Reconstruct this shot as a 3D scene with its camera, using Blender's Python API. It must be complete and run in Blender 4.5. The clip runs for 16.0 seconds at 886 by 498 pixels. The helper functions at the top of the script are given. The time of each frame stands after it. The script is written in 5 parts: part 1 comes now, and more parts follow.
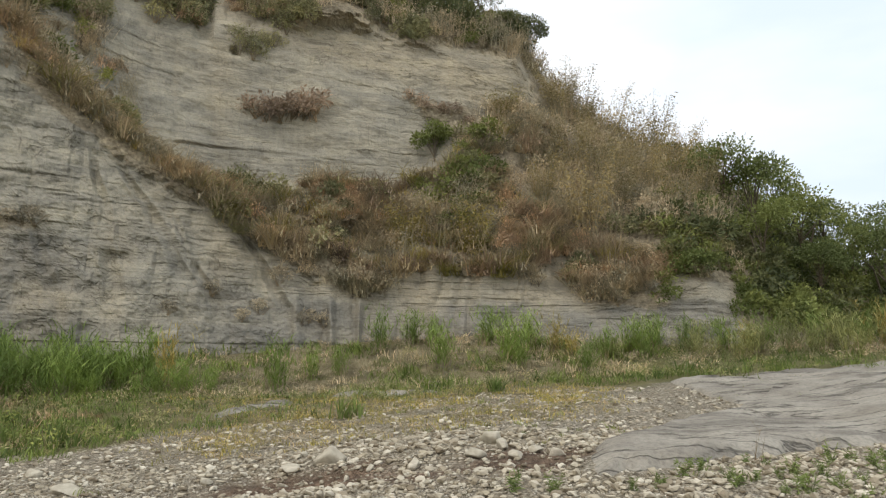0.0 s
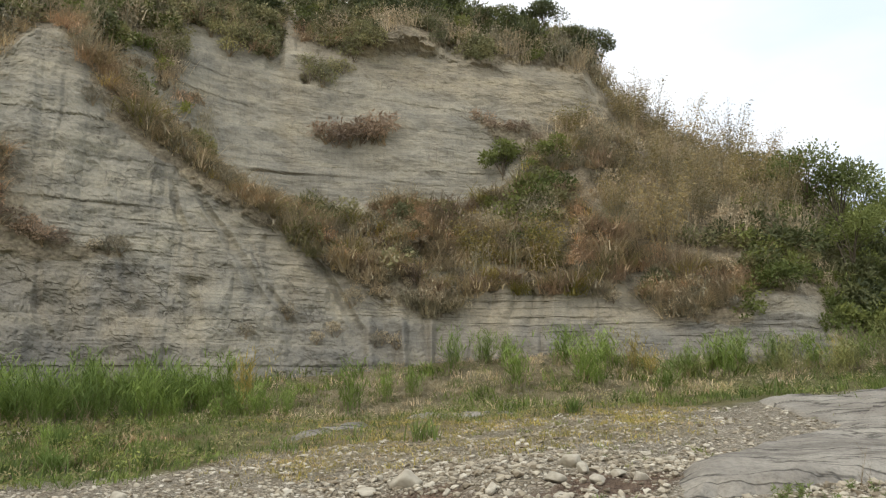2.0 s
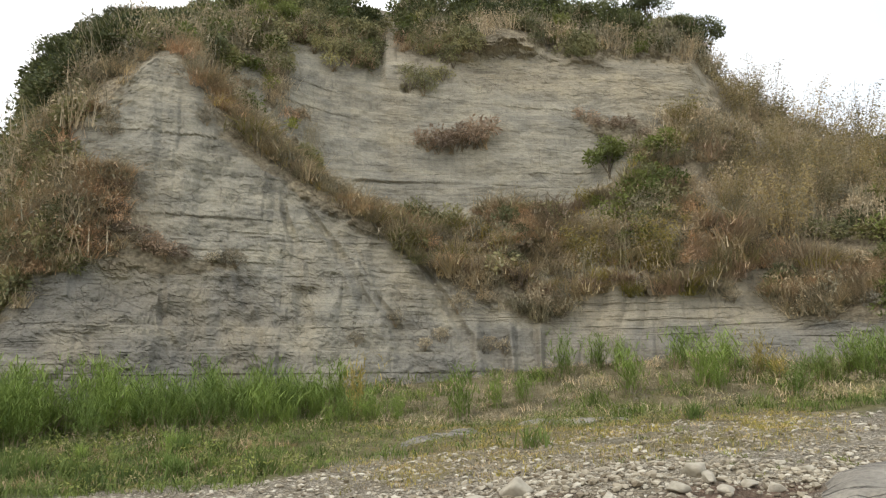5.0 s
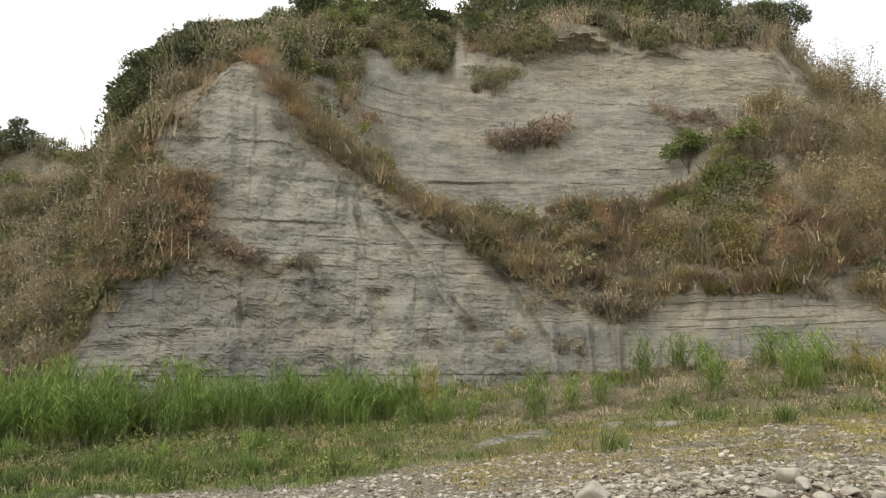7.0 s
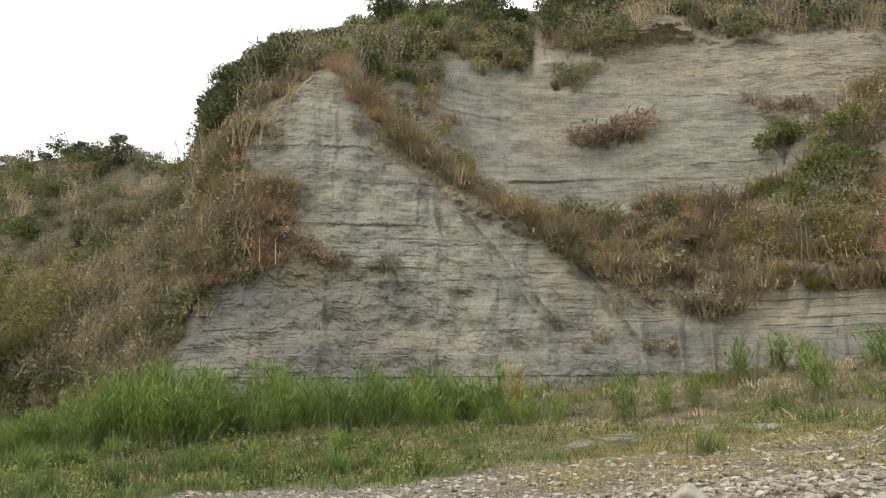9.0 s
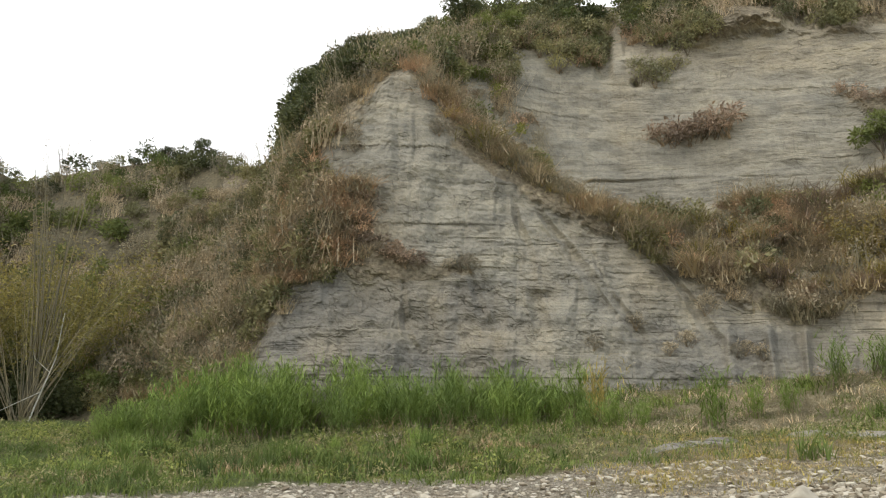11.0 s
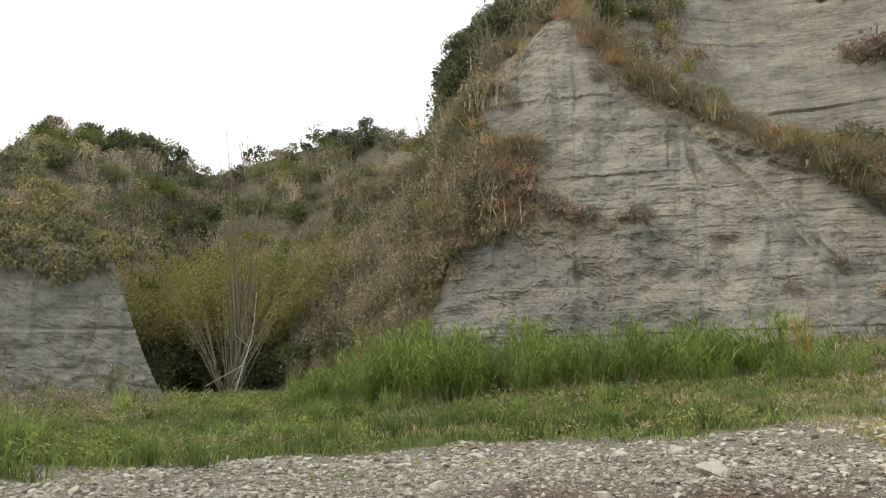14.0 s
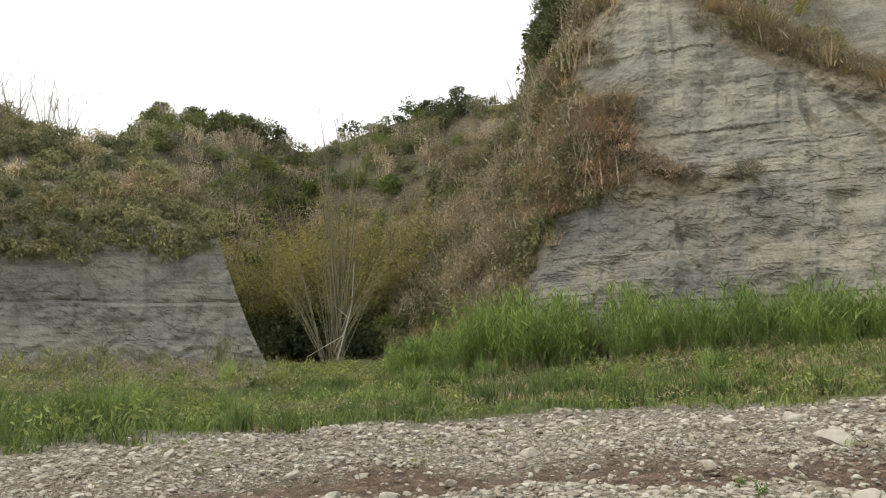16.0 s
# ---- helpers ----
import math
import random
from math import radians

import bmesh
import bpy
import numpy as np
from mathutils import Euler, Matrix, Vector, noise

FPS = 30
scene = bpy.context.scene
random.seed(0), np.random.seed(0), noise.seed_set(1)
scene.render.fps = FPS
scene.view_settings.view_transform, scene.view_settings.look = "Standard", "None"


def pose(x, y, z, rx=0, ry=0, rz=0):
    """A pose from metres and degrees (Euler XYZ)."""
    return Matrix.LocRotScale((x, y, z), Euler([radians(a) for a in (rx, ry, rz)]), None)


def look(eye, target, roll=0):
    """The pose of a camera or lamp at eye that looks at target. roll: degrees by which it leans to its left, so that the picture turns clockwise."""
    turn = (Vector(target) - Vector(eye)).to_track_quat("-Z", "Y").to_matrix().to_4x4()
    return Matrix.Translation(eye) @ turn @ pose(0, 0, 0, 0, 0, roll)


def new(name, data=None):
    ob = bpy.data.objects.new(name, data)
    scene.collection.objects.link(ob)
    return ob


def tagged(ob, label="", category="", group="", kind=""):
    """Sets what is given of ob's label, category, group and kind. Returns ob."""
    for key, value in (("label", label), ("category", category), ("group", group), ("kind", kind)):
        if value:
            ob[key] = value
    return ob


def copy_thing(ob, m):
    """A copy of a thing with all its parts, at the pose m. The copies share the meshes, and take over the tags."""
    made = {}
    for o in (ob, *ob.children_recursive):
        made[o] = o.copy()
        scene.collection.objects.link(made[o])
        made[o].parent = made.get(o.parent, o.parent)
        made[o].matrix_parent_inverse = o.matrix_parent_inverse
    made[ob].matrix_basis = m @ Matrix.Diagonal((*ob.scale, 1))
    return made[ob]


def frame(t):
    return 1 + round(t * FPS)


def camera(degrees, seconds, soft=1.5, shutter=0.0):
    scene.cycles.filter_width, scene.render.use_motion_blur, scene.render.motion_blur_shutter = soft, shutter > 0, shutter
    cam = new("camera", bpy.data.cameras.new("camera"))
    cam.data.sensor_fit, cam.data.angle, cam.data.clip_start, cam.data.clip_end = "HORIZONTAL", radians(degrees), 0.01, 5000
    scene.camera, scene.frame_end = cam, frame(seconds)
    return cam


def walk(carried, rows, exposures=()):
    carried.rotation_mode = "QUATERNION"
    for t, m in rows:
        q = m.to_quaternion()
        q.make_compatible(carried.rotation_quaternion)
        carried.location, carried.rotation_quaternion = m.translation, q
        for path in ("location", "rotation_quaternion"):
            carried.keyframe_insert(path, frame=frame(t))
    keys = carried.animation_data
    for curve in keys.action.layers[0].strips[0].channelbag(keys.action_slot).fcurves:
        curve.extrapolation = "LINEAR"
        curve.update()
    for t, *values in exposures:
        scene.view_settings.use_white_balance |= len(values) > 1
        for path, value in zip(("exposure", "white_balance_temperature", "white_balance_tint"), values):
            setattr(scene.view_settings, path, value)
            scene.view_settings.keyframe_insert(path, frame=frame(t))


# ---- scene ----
cam = camera(62.38, 16.0, soft=1.2)
EYE = 1.7
ROWS = [
    (0, -0.000, -0.000, 0.000, 100.42, -0.32, -0.06),
    (0.5, -0.002, 0.060, 0.009, 100.73, 0.12, 1.56),
    (1, -0.007, 0.120, 0.013, 101.06, 0.28, 3.00),
    (1.5, -0.018, 0.183, 0.013, 101.62, 0.31, 4.26),
    (2, -0.031, 0.246, 0.006, 102.00, 0.06, 5.61),
    (2.5, -0.037, 0.315, 0.008, 102.20, 0.10, 7.02),
    (3, -0.031, 0.384, 0.003, 102.41, 0.02, 8.28),
    (3.5, -0.028, 0.467, -0.008, 102.38, 0.15, 9.65),
    (4, -0.028, 0.562, -0.018, 102.40, 0.20, 11.35),
    (6.5, -0.028, 1.043, -0.067, 102.78, -0.03, 18.29),
    (7, -0.013, 1.147, -0.089, 102.81, -0.11, 20.15),
    (7.5, 0.008, 1.254, -0.107, 102.86, 0.27, 22.22),
    (8, 0.019, 1.351, -0.119, 102.95, 0.23, 24.07),
    (8.5, 0.006, 1.426, -0.142, 102.95, -0.05, 25.38),
    (9, -0.070, 1.489, -0.186, 103.09, -0.34, 26.80),
    (11.5, -0.637, 1.760, -0.427, 103.03, -1.44, 34.40),
    (12, -0.775, 1.859, -0.467, 102.48, -0.82, 37.20),
    (12.5, -0.897, 1.982, -0.502, 101.92, -0.15, 39.98),
    (13, -0.986, 2.095, -0.532, 101.45, 0.09, 42.05),
    (13.5, -1.052, 2.196, -0.552, 101.08, 0.02, 44.05),
    (14, -1.106, 2.290, -0.573, 100.60, 0.10, 45.87),
    (14.5, -1.157, 2.388, -0.597, 100.14, 0.25, 47.46),
    (15, -1.217, 2.497, -0.623, 99.27, 0.09, 49.51),
    (15.5, -1.287, 2.623, -0.641, 98.61, 0.54, 51.77),
    (16, -1.344, 2.757, -0.660, 98.38, 0.59, 53.73),
]
EXPOSURES = [(0, 0.33), (3, 0.4), (7, 0.48), (12.5, 0.46), (16, 0.49)]
walk(cam, [(t, pose(x, y, EYE + z, rx, ry, rz)) for t, x, y, z, rx, ry, rz in ROWS], EXPOSURES)

# ---- sky and sun: a bright overcast day ----
world = bpy.data.worlds.new("overcast_sky")
scene.world = world
world.use_nodes = True
wn, wl = world.node_tree.nodes, world.node_tree.links
wn.clear()
sky = wn.new("ShaderNodeTexSky")
sky.sky_type, sky.sun_disc, sky.sun_elevation, sky.sun_rotation = "NISHITA", False, radians(52), radians(-35)
sky.air_density, sky.dust_density = 1.0, 3.0
sky_bg, cloud_bg = wn.new("ShaderNodeBackground"), wn.new("ShaderNodeBackground")
sky_bg.inputs["Strength"].default_value = 0.09
wl.new(sky.outputs[0], sky_bg.inputs["Color"])
coord, stretch, cloud = wn.new("ShaderNodeTexCoord"), wn.new("ShaderNodeMapping"), wn.new("ShaderNodeTexNoise")
stretch.inputs["Scale"].default_value = (1.0, 1.0, 3.0)
cloud.inputs["Scale"].default_value, cloud.inputs["Detail"].default_value = 2.2, 5
ramp = wn.new("ShaderNodeValToRGB")
ramp.color_ramp.elements[0].position, ramp.color_ramp.elements[0].color = 0.36, (0.6, 0.68, 0.78, 1)
ramp.color_ramp.elements[1].position, ramp.color_ramp.elements[1].color = 0.62, (0.76, 0.79, 0.84, 1)
axes, side, veil = wn.new("ShaderNodeSeparateXYZ"), wn.new("ShaderNodeMapRange"), wn.new("ShaderNodeMix")
side.inputs["From Min"].default_value, side.inputs["From Max"].default_value = -0.2, 0.3
veil.data_type = "RGBA"
veil.inputs[6].default_value = (1.0, 1.0, 1.0, 1)
wl.new(coord.outputs["Generated"], stretch.inputs["Vector"])
wl.new(coord.outputs["Generated"], axes.inputs[0])
wl.new(axes.outputs["X"], side.inputs["Value"])
wl.new(stretch.outputs["Vector"], cloud.inputs["Vector"])
wl.new(cloud.outputs["Fac"], ramp.inputs["Fac"])
wl.new(side.outputs["Result"], veil.inputs[0])
wl.new(ramp.outputs["Color"], veil.inputs[7])
wl.new(veil.outputs[2], cloud_bg.inputs["Color"])
cloud_bg.inputs["Strength"].default_value = 1.2
both, wout = wn.new("ShaderNodeMixShader"), wn.new("ShaderNodeOutputWorld")
both.inputs[0].default_value = 0.9
wl.new(sky_bg.outputs[0], both.inputs[1])
wl.new(cloud_bg.outputs[0], both.inputs[2])
wl.new(both.outputs[0], wout.inputs["Surface"])
sun_data = bpy.data.lights.new("sun", "SUN")
sun_data.energy, sun_data.angle, sun_data.color = 0.8, radians(20), (1.0, 0.96, 0.9)
sun = new("sun", sun_data)
sun.matrix_world = look((-10, -14, 30), (0, 10, 0))


# ---- small tools ----
def lattice(ix, iy, iz, seed):
    h = ix * 374761393 + iy * 668265263 + iz * 2147483647 + seed * 974711
    h = (h ^ (h >> 13)) * 1274126177 & 0xFFFFFFFF
    return ((h ^ (h >> 16)) & 0xFFFF) / 65535.0


def grain(x, y, z=0.0, seed=0):
    """Smooth value noise, -1 to 1."""
    x, y, z = np.broadcast_arrays(np.asarray(x, float), np.asarray(y, float), np.asarray(z, float))
    ix, iy, iz = (np.floor(v).astype(np.int64) for v in (x, y, z))
    fx, fy, fz = x - ix, y - iy, z - iz
    fx, fy, fz = (v * v * (3 - 2 * v) for v in (fx, fy, fz))
    total = 0.0
    for a in (0, 1):
        for b in (0, 1):
            for c in (0, 1):
                w = (fx if a else 1 - fx) * (fy if b else 1 - fy) * (fz if c else 1 - fz)
                total = total + w * lattice(ix + a, iy + b, iz + c, seed)
    return total * 2 - 1


def rough(x, y, z=0.0, seed=0, octaves=4):
    return sum(grain(x * 2.03 ** k, y * 2.03 ** k, z * 2.03 ** k, seed + k) * 0.5 ** k for k in range(octaves))


def step01(a, b, v):
    s = np.clip((v - a) / (b - a), 0, 1)
    return s * s * (3 - 2 * s)


def grid_mesh(name, co, cover=None, material=None, wrap=False, smooth=True):
    """A sheet from an array of places (rows, columns, 3), with a number per place that says what covers it."""
    n, m = co.shape[:2]
    idx = np.arange(n * m).reshape(n, m)
    if wrap:
        idx = np.concatenate([idx, idx[:, :1]], 1)
    quads = np.stack([idx[:-1, :-1], idx[:-1, 1:], idx[1:, 1:], idx[1:, :-1]], -1).reshape(-1, 4)
    me = bpy.data.meshes.new(name)
    me.from_pydata(co.reshape(-1, 3).tolist(), [], quads.tolist())
    me.polygons.foreach_set("use_smooth", np.full(len(quads), smooth))
    if cover is not None:
        me.attributes.new("cover", "FLOAT", "POINT").data.foreach_set("value", np.ascontiguousarray(cover, np.float32).ravel())
    if material:
        me.materials.append(material)
    me.update()
    return new(name, me)


def polar(az, r):
    a = np.radians(az)
    return -np.sin(a) * r, np.cos(a) * r


# ---- materials ----
def material(name, roughness=0.9):
    m = bpy.data.materials.new(name)
    m.use_nodes = True
    b = m.node_tree.nodes["Principled BSDF"]
    b.inputs["Roughness"].default_value = roughness
    b.inputs["Specular IOR Level"].default_value = 0.25
    return m, m.node_tree.nodes, m.node_tree.links, b


def noise_node(n, l, scale, detail=4, stretch=(1, 1, 1), distortion=0.0):
    tc, mp, nz = n.new("ShaderNodeTexCoord"), n.new("ShaderNodeMapping"), n.new("ShaderNodeTexNoise")
    mp.inputs["Scale"].default_value = stretch
    nz.inputs["Scale"].default_value, nz.inputs["Detail"].default_value, nz.inputs["Distortion"].default_value = scale, detail, distortion
    l.new(tc.outputs["Object"], mp.inputs["Vector"])
    l.new(mp.outputs["Vector"], nz.inputs["Vector"])
    return nz.outputs["Fac"]


def ramp_node(n, l, fac, stops):
    rp = n.new("ShaderNodeValToRGB")
    while len(rp.color_ramp.elements) < len(stops):
        rp.color_ramp.elements.new(0.5)
    for e, (p, c) in zip(rp.color_ramp.elements, stops):
        e.position, e.color = p, (*c, 1) if len(c) == 3 else c
    l.new(fac, rp.inputs["Fac"])
    return rp.outputs["Color"]


def mix_node(n, l, fac, a, b, blend="MIX"):
    mx = n.new("ShaderNodeMix")
    mx.data_type, mx.blend_type = "RGBA", blend
    for sock, v in ((mx.inputs[0], fac), (mx.inputs[6], a), (mx.inputs[7], b)):
        if isinstance(v, (int, float)):
            sock.default_value = v
        elif isinstance(v, tuple):
            sock.default_value = (*v, 1)
        else:
            l.new(v, sock)
    return mx.outputs[2]


def bump_node(n, l, height, b, strength=0.5, distance=0.05):
    bp = n.new("ShaderNodeBump")
    bp.inputs["Strength"].default_value, bp.inputs["Distance"].default_value = strength, distance
    l.new(height, bp.inputs["Height"])
    l.new(bp.outputs["Normal"], b.inputs["Normal"])


def cover_node(n):
    at = n.new("ShaderNodeAttribute")
    at.attribute_name = "cover"
    return at.outputs["Fac"]


def rock_material():
    m, n, l, b = material("layered_siltstone", 0.92)
    unit_at = n.new("ShaderNodeAttribute")
    unit_at.attribute_name = "tint"
    col = ramp_node(n, l, unit_at.outputs["Fac"], [(0.0, (0.215, 0.202, 0.172)), (0.5, (0.315, 0.291, 0.23)), (1.0, (0.325, 0.288, 0.214))])
    beds = noise_node(n, l, 1.0, 5, (0.05, 0.05, 0.9), distortion=0.3)
    col = mix_node(n, l, 0.45, col, ramp_node(n, l, beds, [(0.3, (0.8, 0.82, 0.85)), (0.5, (1, 1, 1)), (0.72, (1.16, 1.13, 1.06))]), "MULTIPLY")
    thin = noise_node(n, l, 1.0, 7, (0.12, 0.12, 7.0), distortion=0.1)
    col = mix_node(n, l, 0.5, col, ramp_node(n, l, thin, [(0.34, (0.78, 0.78, 0.79)), (0.46, (1, 1, 1)), (0.7, (1.1, 1.09, 1.06))]), "MULTIPLY")
    stain = noise_node(n, l, 0.25, 5, (1, 1, 0.4))
    col = mix_node(n, l, ramp_node(n, l, stain, [(0.5, (0, 0, 0)), (0.8, (0.6, 0.6, 0.6))]), col, (0.36, 0.3, 0.2))
    streak = noise_node(n, l, 1.0, 6, (3.0, 3.0, 0.22), distortion=0.6)
    col = mix_node(n, l, 0.35, col, ramp_node(n, l, streak, [(0.36, (0.76, 0.76, 0.77)), (0.6, (1.08, 1.07, 1.04))]), "MULTIPLY")
    pale = noise_node(n, l, 0.9, 7, (1, 1, 2.5), distortion=0.3)
    col = mix_node(n, l, ramp_node(n, l, pale, [(0.62, (0, 0, 0)), (0.76, (0.35, 0.35, 0.35))]), col, (0.47, 0.44, 0.37))
    grit = noise_node(n, l, 7.0, 9, (1, 1, 1.2))
    col = mix_node(n, l, 0.3, col, ramp_node(n, l, grit, [(0.34, (0.6, 0.6, 0.61)), (0.46, (1, 1, 1)), (0.68, (1.22, 1.21, 1.18))]), "MULTIPLY")
    fine = noise_node(n, l, 20.0, 8)
    col = mix_node(n, l, 0.4, col, ramp_node(n, l, fine, [(0.3, (0.68, 0.68, 0.68)), (0.7, (1.28, 1.28, 1.28))]), "MULTIPLY")
    # thin seams along the beds and upright drying cracks, in broken runs
    seams = None
    for stretch, detail, wide, where, deep in (((0.03, 0.03, 1.9), 6, 0.016, 0.5, 0.5), ((0.1, 0.1, 4.6), 5, 0.03, 0.7, 0.6), ((1.1, 1.1, 0.13), 5, 0.018, 0.45, 0.6)):
        line = ramp_node(n, l, noise_node(n, l, 1.0, detail, stretch, distortion=0.25), [(0.5 - wide, (1, 1, 1)), (0.5, (deep, deep, deep)), (0.5 + wide, (1, 1, 1))])
        run = ramp_node(n, l, noise_node(n, l, where, 4, (1, 1, 1.8)), [(0.5, (0, 0, 0)), (0.6, (1, 1, 1))])
        line = mix_node(n, l, run, (1, 1, 1), line)
        seams = line if seams is None else mix_node(n, l, 1.0, seams, line, "MULTIPLY")
    col = mix_node(n, l, 0.55, col, seams, "MULTIPLY")
    soil = ramp_node(n, l, noise_node(n, l, 1.3, 5), [(0.3, (0.16, 0.135, 0.085)), (0.45, (0.26, 0.215, 0.145)), (0.55, (0.24, 0.2, 0.135)), (0.7, (0.34, 0.29, 0.2))])
    soil = mix_node(n, l, 0.8, soil, ramp_node(n, l, noise_node(n, l, 5.0, 8), [(0.3, (0.45, 0.45, 0.45)), (0.7, (1.5, 1.5, 1.5))]), "MULTIPLY")
    # soil is multiplied darker where tint is 0, on the gully slopes
    gully_tone = ramp_node(n, l, unit_at.outputs["Fac"], [(0.0, (0.55, 0.56, 0.5)), (0.04, (1, 1, 1))])
    col = mix_node(n, l, cover_node(n), col, mix_node(n, l, 1.0, soil, gully_tone, "MULTIPLY"))
    # joints and small undercut cracks
    tc, mp, vo = n.new("ShaderNodeTexCoord"), n.new("ShaderNodeMapping"), n.new("ShaderNodeTexVoronoi")
    mp.inputs["Scale"].default_value = (0.7, 0.7, 1.9)
    vo.feature = "DISTANCE_TO_EDGE"
    vo.inputs["Scale"].default_value = 0.8
    warp = n.new("ShaderNodeTexNoise")
    warp.inputs["Scale"].default_value, warp.inputs["Detail"].default_value = 1.6, 4
    add = n.new("ShaderNodeVectorMath")
    add.operation = "ADD"
    l.new(tc.outputs["Object"], mp.inputs["Vector"])
    l.new(tc.outputs["Object"], warp.inputs["Vector"])
    l.new(mp.outputs["Vector"], add.inputs[0])
    l.new(warp.outputs["Color"], add.inputs[1])
    l.new(add.outputs["Vector"], vo.inputs["Vector"])
    joint = ramp_node(n, l, vo.outputs["Distance"], [(0.0, (0, 0, 0)), (0.035, (1, 1, 1))])
    where = ramp_node(n, l, noise_node(n, l, 0.5, 3, (1, 1, 1.6)), [(0.5, (1, 1, 1)), (0.58, (0, 0, 0))])
    joint = mix_node(n, l, 1.0, joint, where, "LIGHTEN")
    joint = mix_node(n, l, 0.6, (1, 1, 1), joint)
    bare_joint = mix_node(n, l, cover_node(n), joint, (1, 1, 1))
    col = mix_node(n, l, 0.4, col, bare_joint, "MULTIPLY")
    blotch = ramp_node(n, l, noise_node(n, l, 0.55, 8, (0.7, 0.7, 1.6), distortion=0.6), [(0.36, (0.74, 0.75, 0.76)), (0.5, (1, 1, 1)), (0.64, (1.17, 1.16, 1.12))])
    col = mix_node(n, l, 0.8, col, blotch, "MULTIPLY")
    l.new(col, b.inputs["Base Color"])
    h = mix_node(n, l, 0.5, noise_node(n, l, 1.0, 9, (1.4, 1.4, 4.0), distortion=0.4), noise_node(n, l, 6.0, 10))
    h = mix_node(n, l, 0.45, h, noise_node(n, l, 1.0, 6, (3.0, 3.0, 0.3), distortion=0.5))
    chip = n.new("ShaderNodeTexVoronoi")
    chip.inputs["Scale"].default_value = 2.6
    l.new(add.outputs["Vector"], chip.inputs["Vector"])
    h = mix_node(n, l, 0.22, h, chip.outputs["Distance"])
    h = mix_node(n, l, 0.8, h, joint, "MULTIPLY")
    h = mix_node(n, l, 0.4, h, seams, "MULTIPLY")
    worn = n.new("ShaderNodeAttribute")
    worn.attribute_name = "ragged"
    calm = mix_node(n, l, 0.35, (0.5, 0.5, 0.5), noise_node(n, l, 1.0, 6, (1.2, 1.2, 11.0)))
    h = mix_node(n, l, worn.outputs["Fac"], calm, h)
    bump_node(n, l, h, b, 1.0, 0.2)
    return m


ROCK = rock_material()


def ground_material():
    m, n, l, b = material("river_ground", 0.95)
    gravel = ramp_node(n, l, noise_node(n, l, 9.0, 6), [(0.3, (0.13, 0.105, 0.068)), (0.5, (0.25, 0.205, 0.138)), (0.7, (0.4, 0.345, 0.25))])
    cells = []
    for scale in (10.0, 21.0):
        tc, wob, va, vb = n.new("ShaderNodeTexCoord"), n.new("ShaderNodeTexNoise"), n.new("ShaderNodeTexVoronoi"), n.new("ShaderNodeTexVoronoi")
        wob.inputs["Scale"].default_value = scale * 0.7
        shift = n.new("ShaderNodeVectorMath")
        shift.operation = "MULTIPLY_ADD"
        shift.inputs[1].default_value = (0.12, 0.12, 0.12)
        l.new(tc.outputs["Object"], wob.inputs["Vector"])
        l.new(wob.outputs["Color"], shift.inputs[0])
        l.new(tc.outputs["Object"], shift.inputs[2])
        vb.feature = "DISTANCE_TO_EDGE"
        for v in (va, vb):
            v.inputs["Scale"].default_value = scale
            l.new(shift.outputs["Vector"], v.inputs["Vector"])
        tone = ramp_node(n, l, va.outputs["Color"], [(0.2, (0.22, 0.186, 0.13)), (0.5, (0.4, 0.35, 0.26)), (0.8, (0.56, 0.51, 0.41))])
        cells.append((tone, ramp_node(n, l, vb.outputs["Distance"], [(0.02, (0, 0, 0)), (0.16, (1, 1, 1))])))
    pick = ramp_node(n, l, noise_node(n, l, 1.2, 4), [(0.42, (0, 0, 0)), (0.55, (1, 1, 1))])
    tone, edge = mix_node(n, l, pick, cells[0][0], cells[1][0]), mix_node(n, l, pick, cells[0][1], cells[1][1])
    gravel = mix_node(n, l, edge, gravel, tone)
    wet = n.new("ShaderNodeAttribute")
    wet.attribute_name = "mud"
    gravel = mix_node(n, l, wet.outputs["Fac"], gravel, ramp_node(n, l, noise_node(n, l, 5.0, 5), [(0.3, (0.1, 0.066, 0.043)), (0.7, (0.26, 0.18, 0.12))]))
    turf = ramp_node(n, l, noise_node(n, l, 1.1, 6), [(0.3, (0.14, 0.12, 0.055)), (0.5, (0.26, 0.205, 0.1)), (0.7, (0.37, 0.3, 0.165))])
    lush = n.new("ShaderNodeAttribute")
    lush.attribute_name = "lush"
    turf = mix_node(n, l, lush.outputs["Fac"], turf, ramp_node(n, l, noise_node(n, l, 1.4, 6), [(0.3, (0.08, 0.1, 0.03)), (0.55, (0.14, 0.16, 0.05)), (0.75, (0.22, 0.2, 0.085))]))
    col = mix_node(n, l, cover_node(n), gravel, turf)
    l.new(col, b.inputs["Base Color"])
    bump_node(n, l, mix_node(n, l, 0.3, edge, noise_node(n, l, 7.0, 7)), b, 1.0, 0.08)
    return m


GROUND = ground_material()

# ---- the ground: one sheet, rising from the river bed to the foot of the cliff ----
FOOT_AZ = [-180, -60, -31, -18, -5, 5, 14, 22, 32, 44, 55, 66, 80, 110, 180]
RISE_13 = [0, 0.3, 0.6, 0.55, 0.6, 0.4, 0.0, -0.1, -0.15, -0.2, -0.2, -0.2, -0.2, 0, 0]
RISE_22 = [0, 0.8, 1.45, 1.3, 1.15, 0.9, 0.8, 0.65, 0.25, -0.1, -0.15, -0.15, -0.15, 0, 0]
RISE_30 = [0, 1.6, 2.55, 2.3, 1.9, 1.5, 1.3, 1.25, 1.1, 0.7, 0.2, 0.15, 0.2, 0.3, 0]
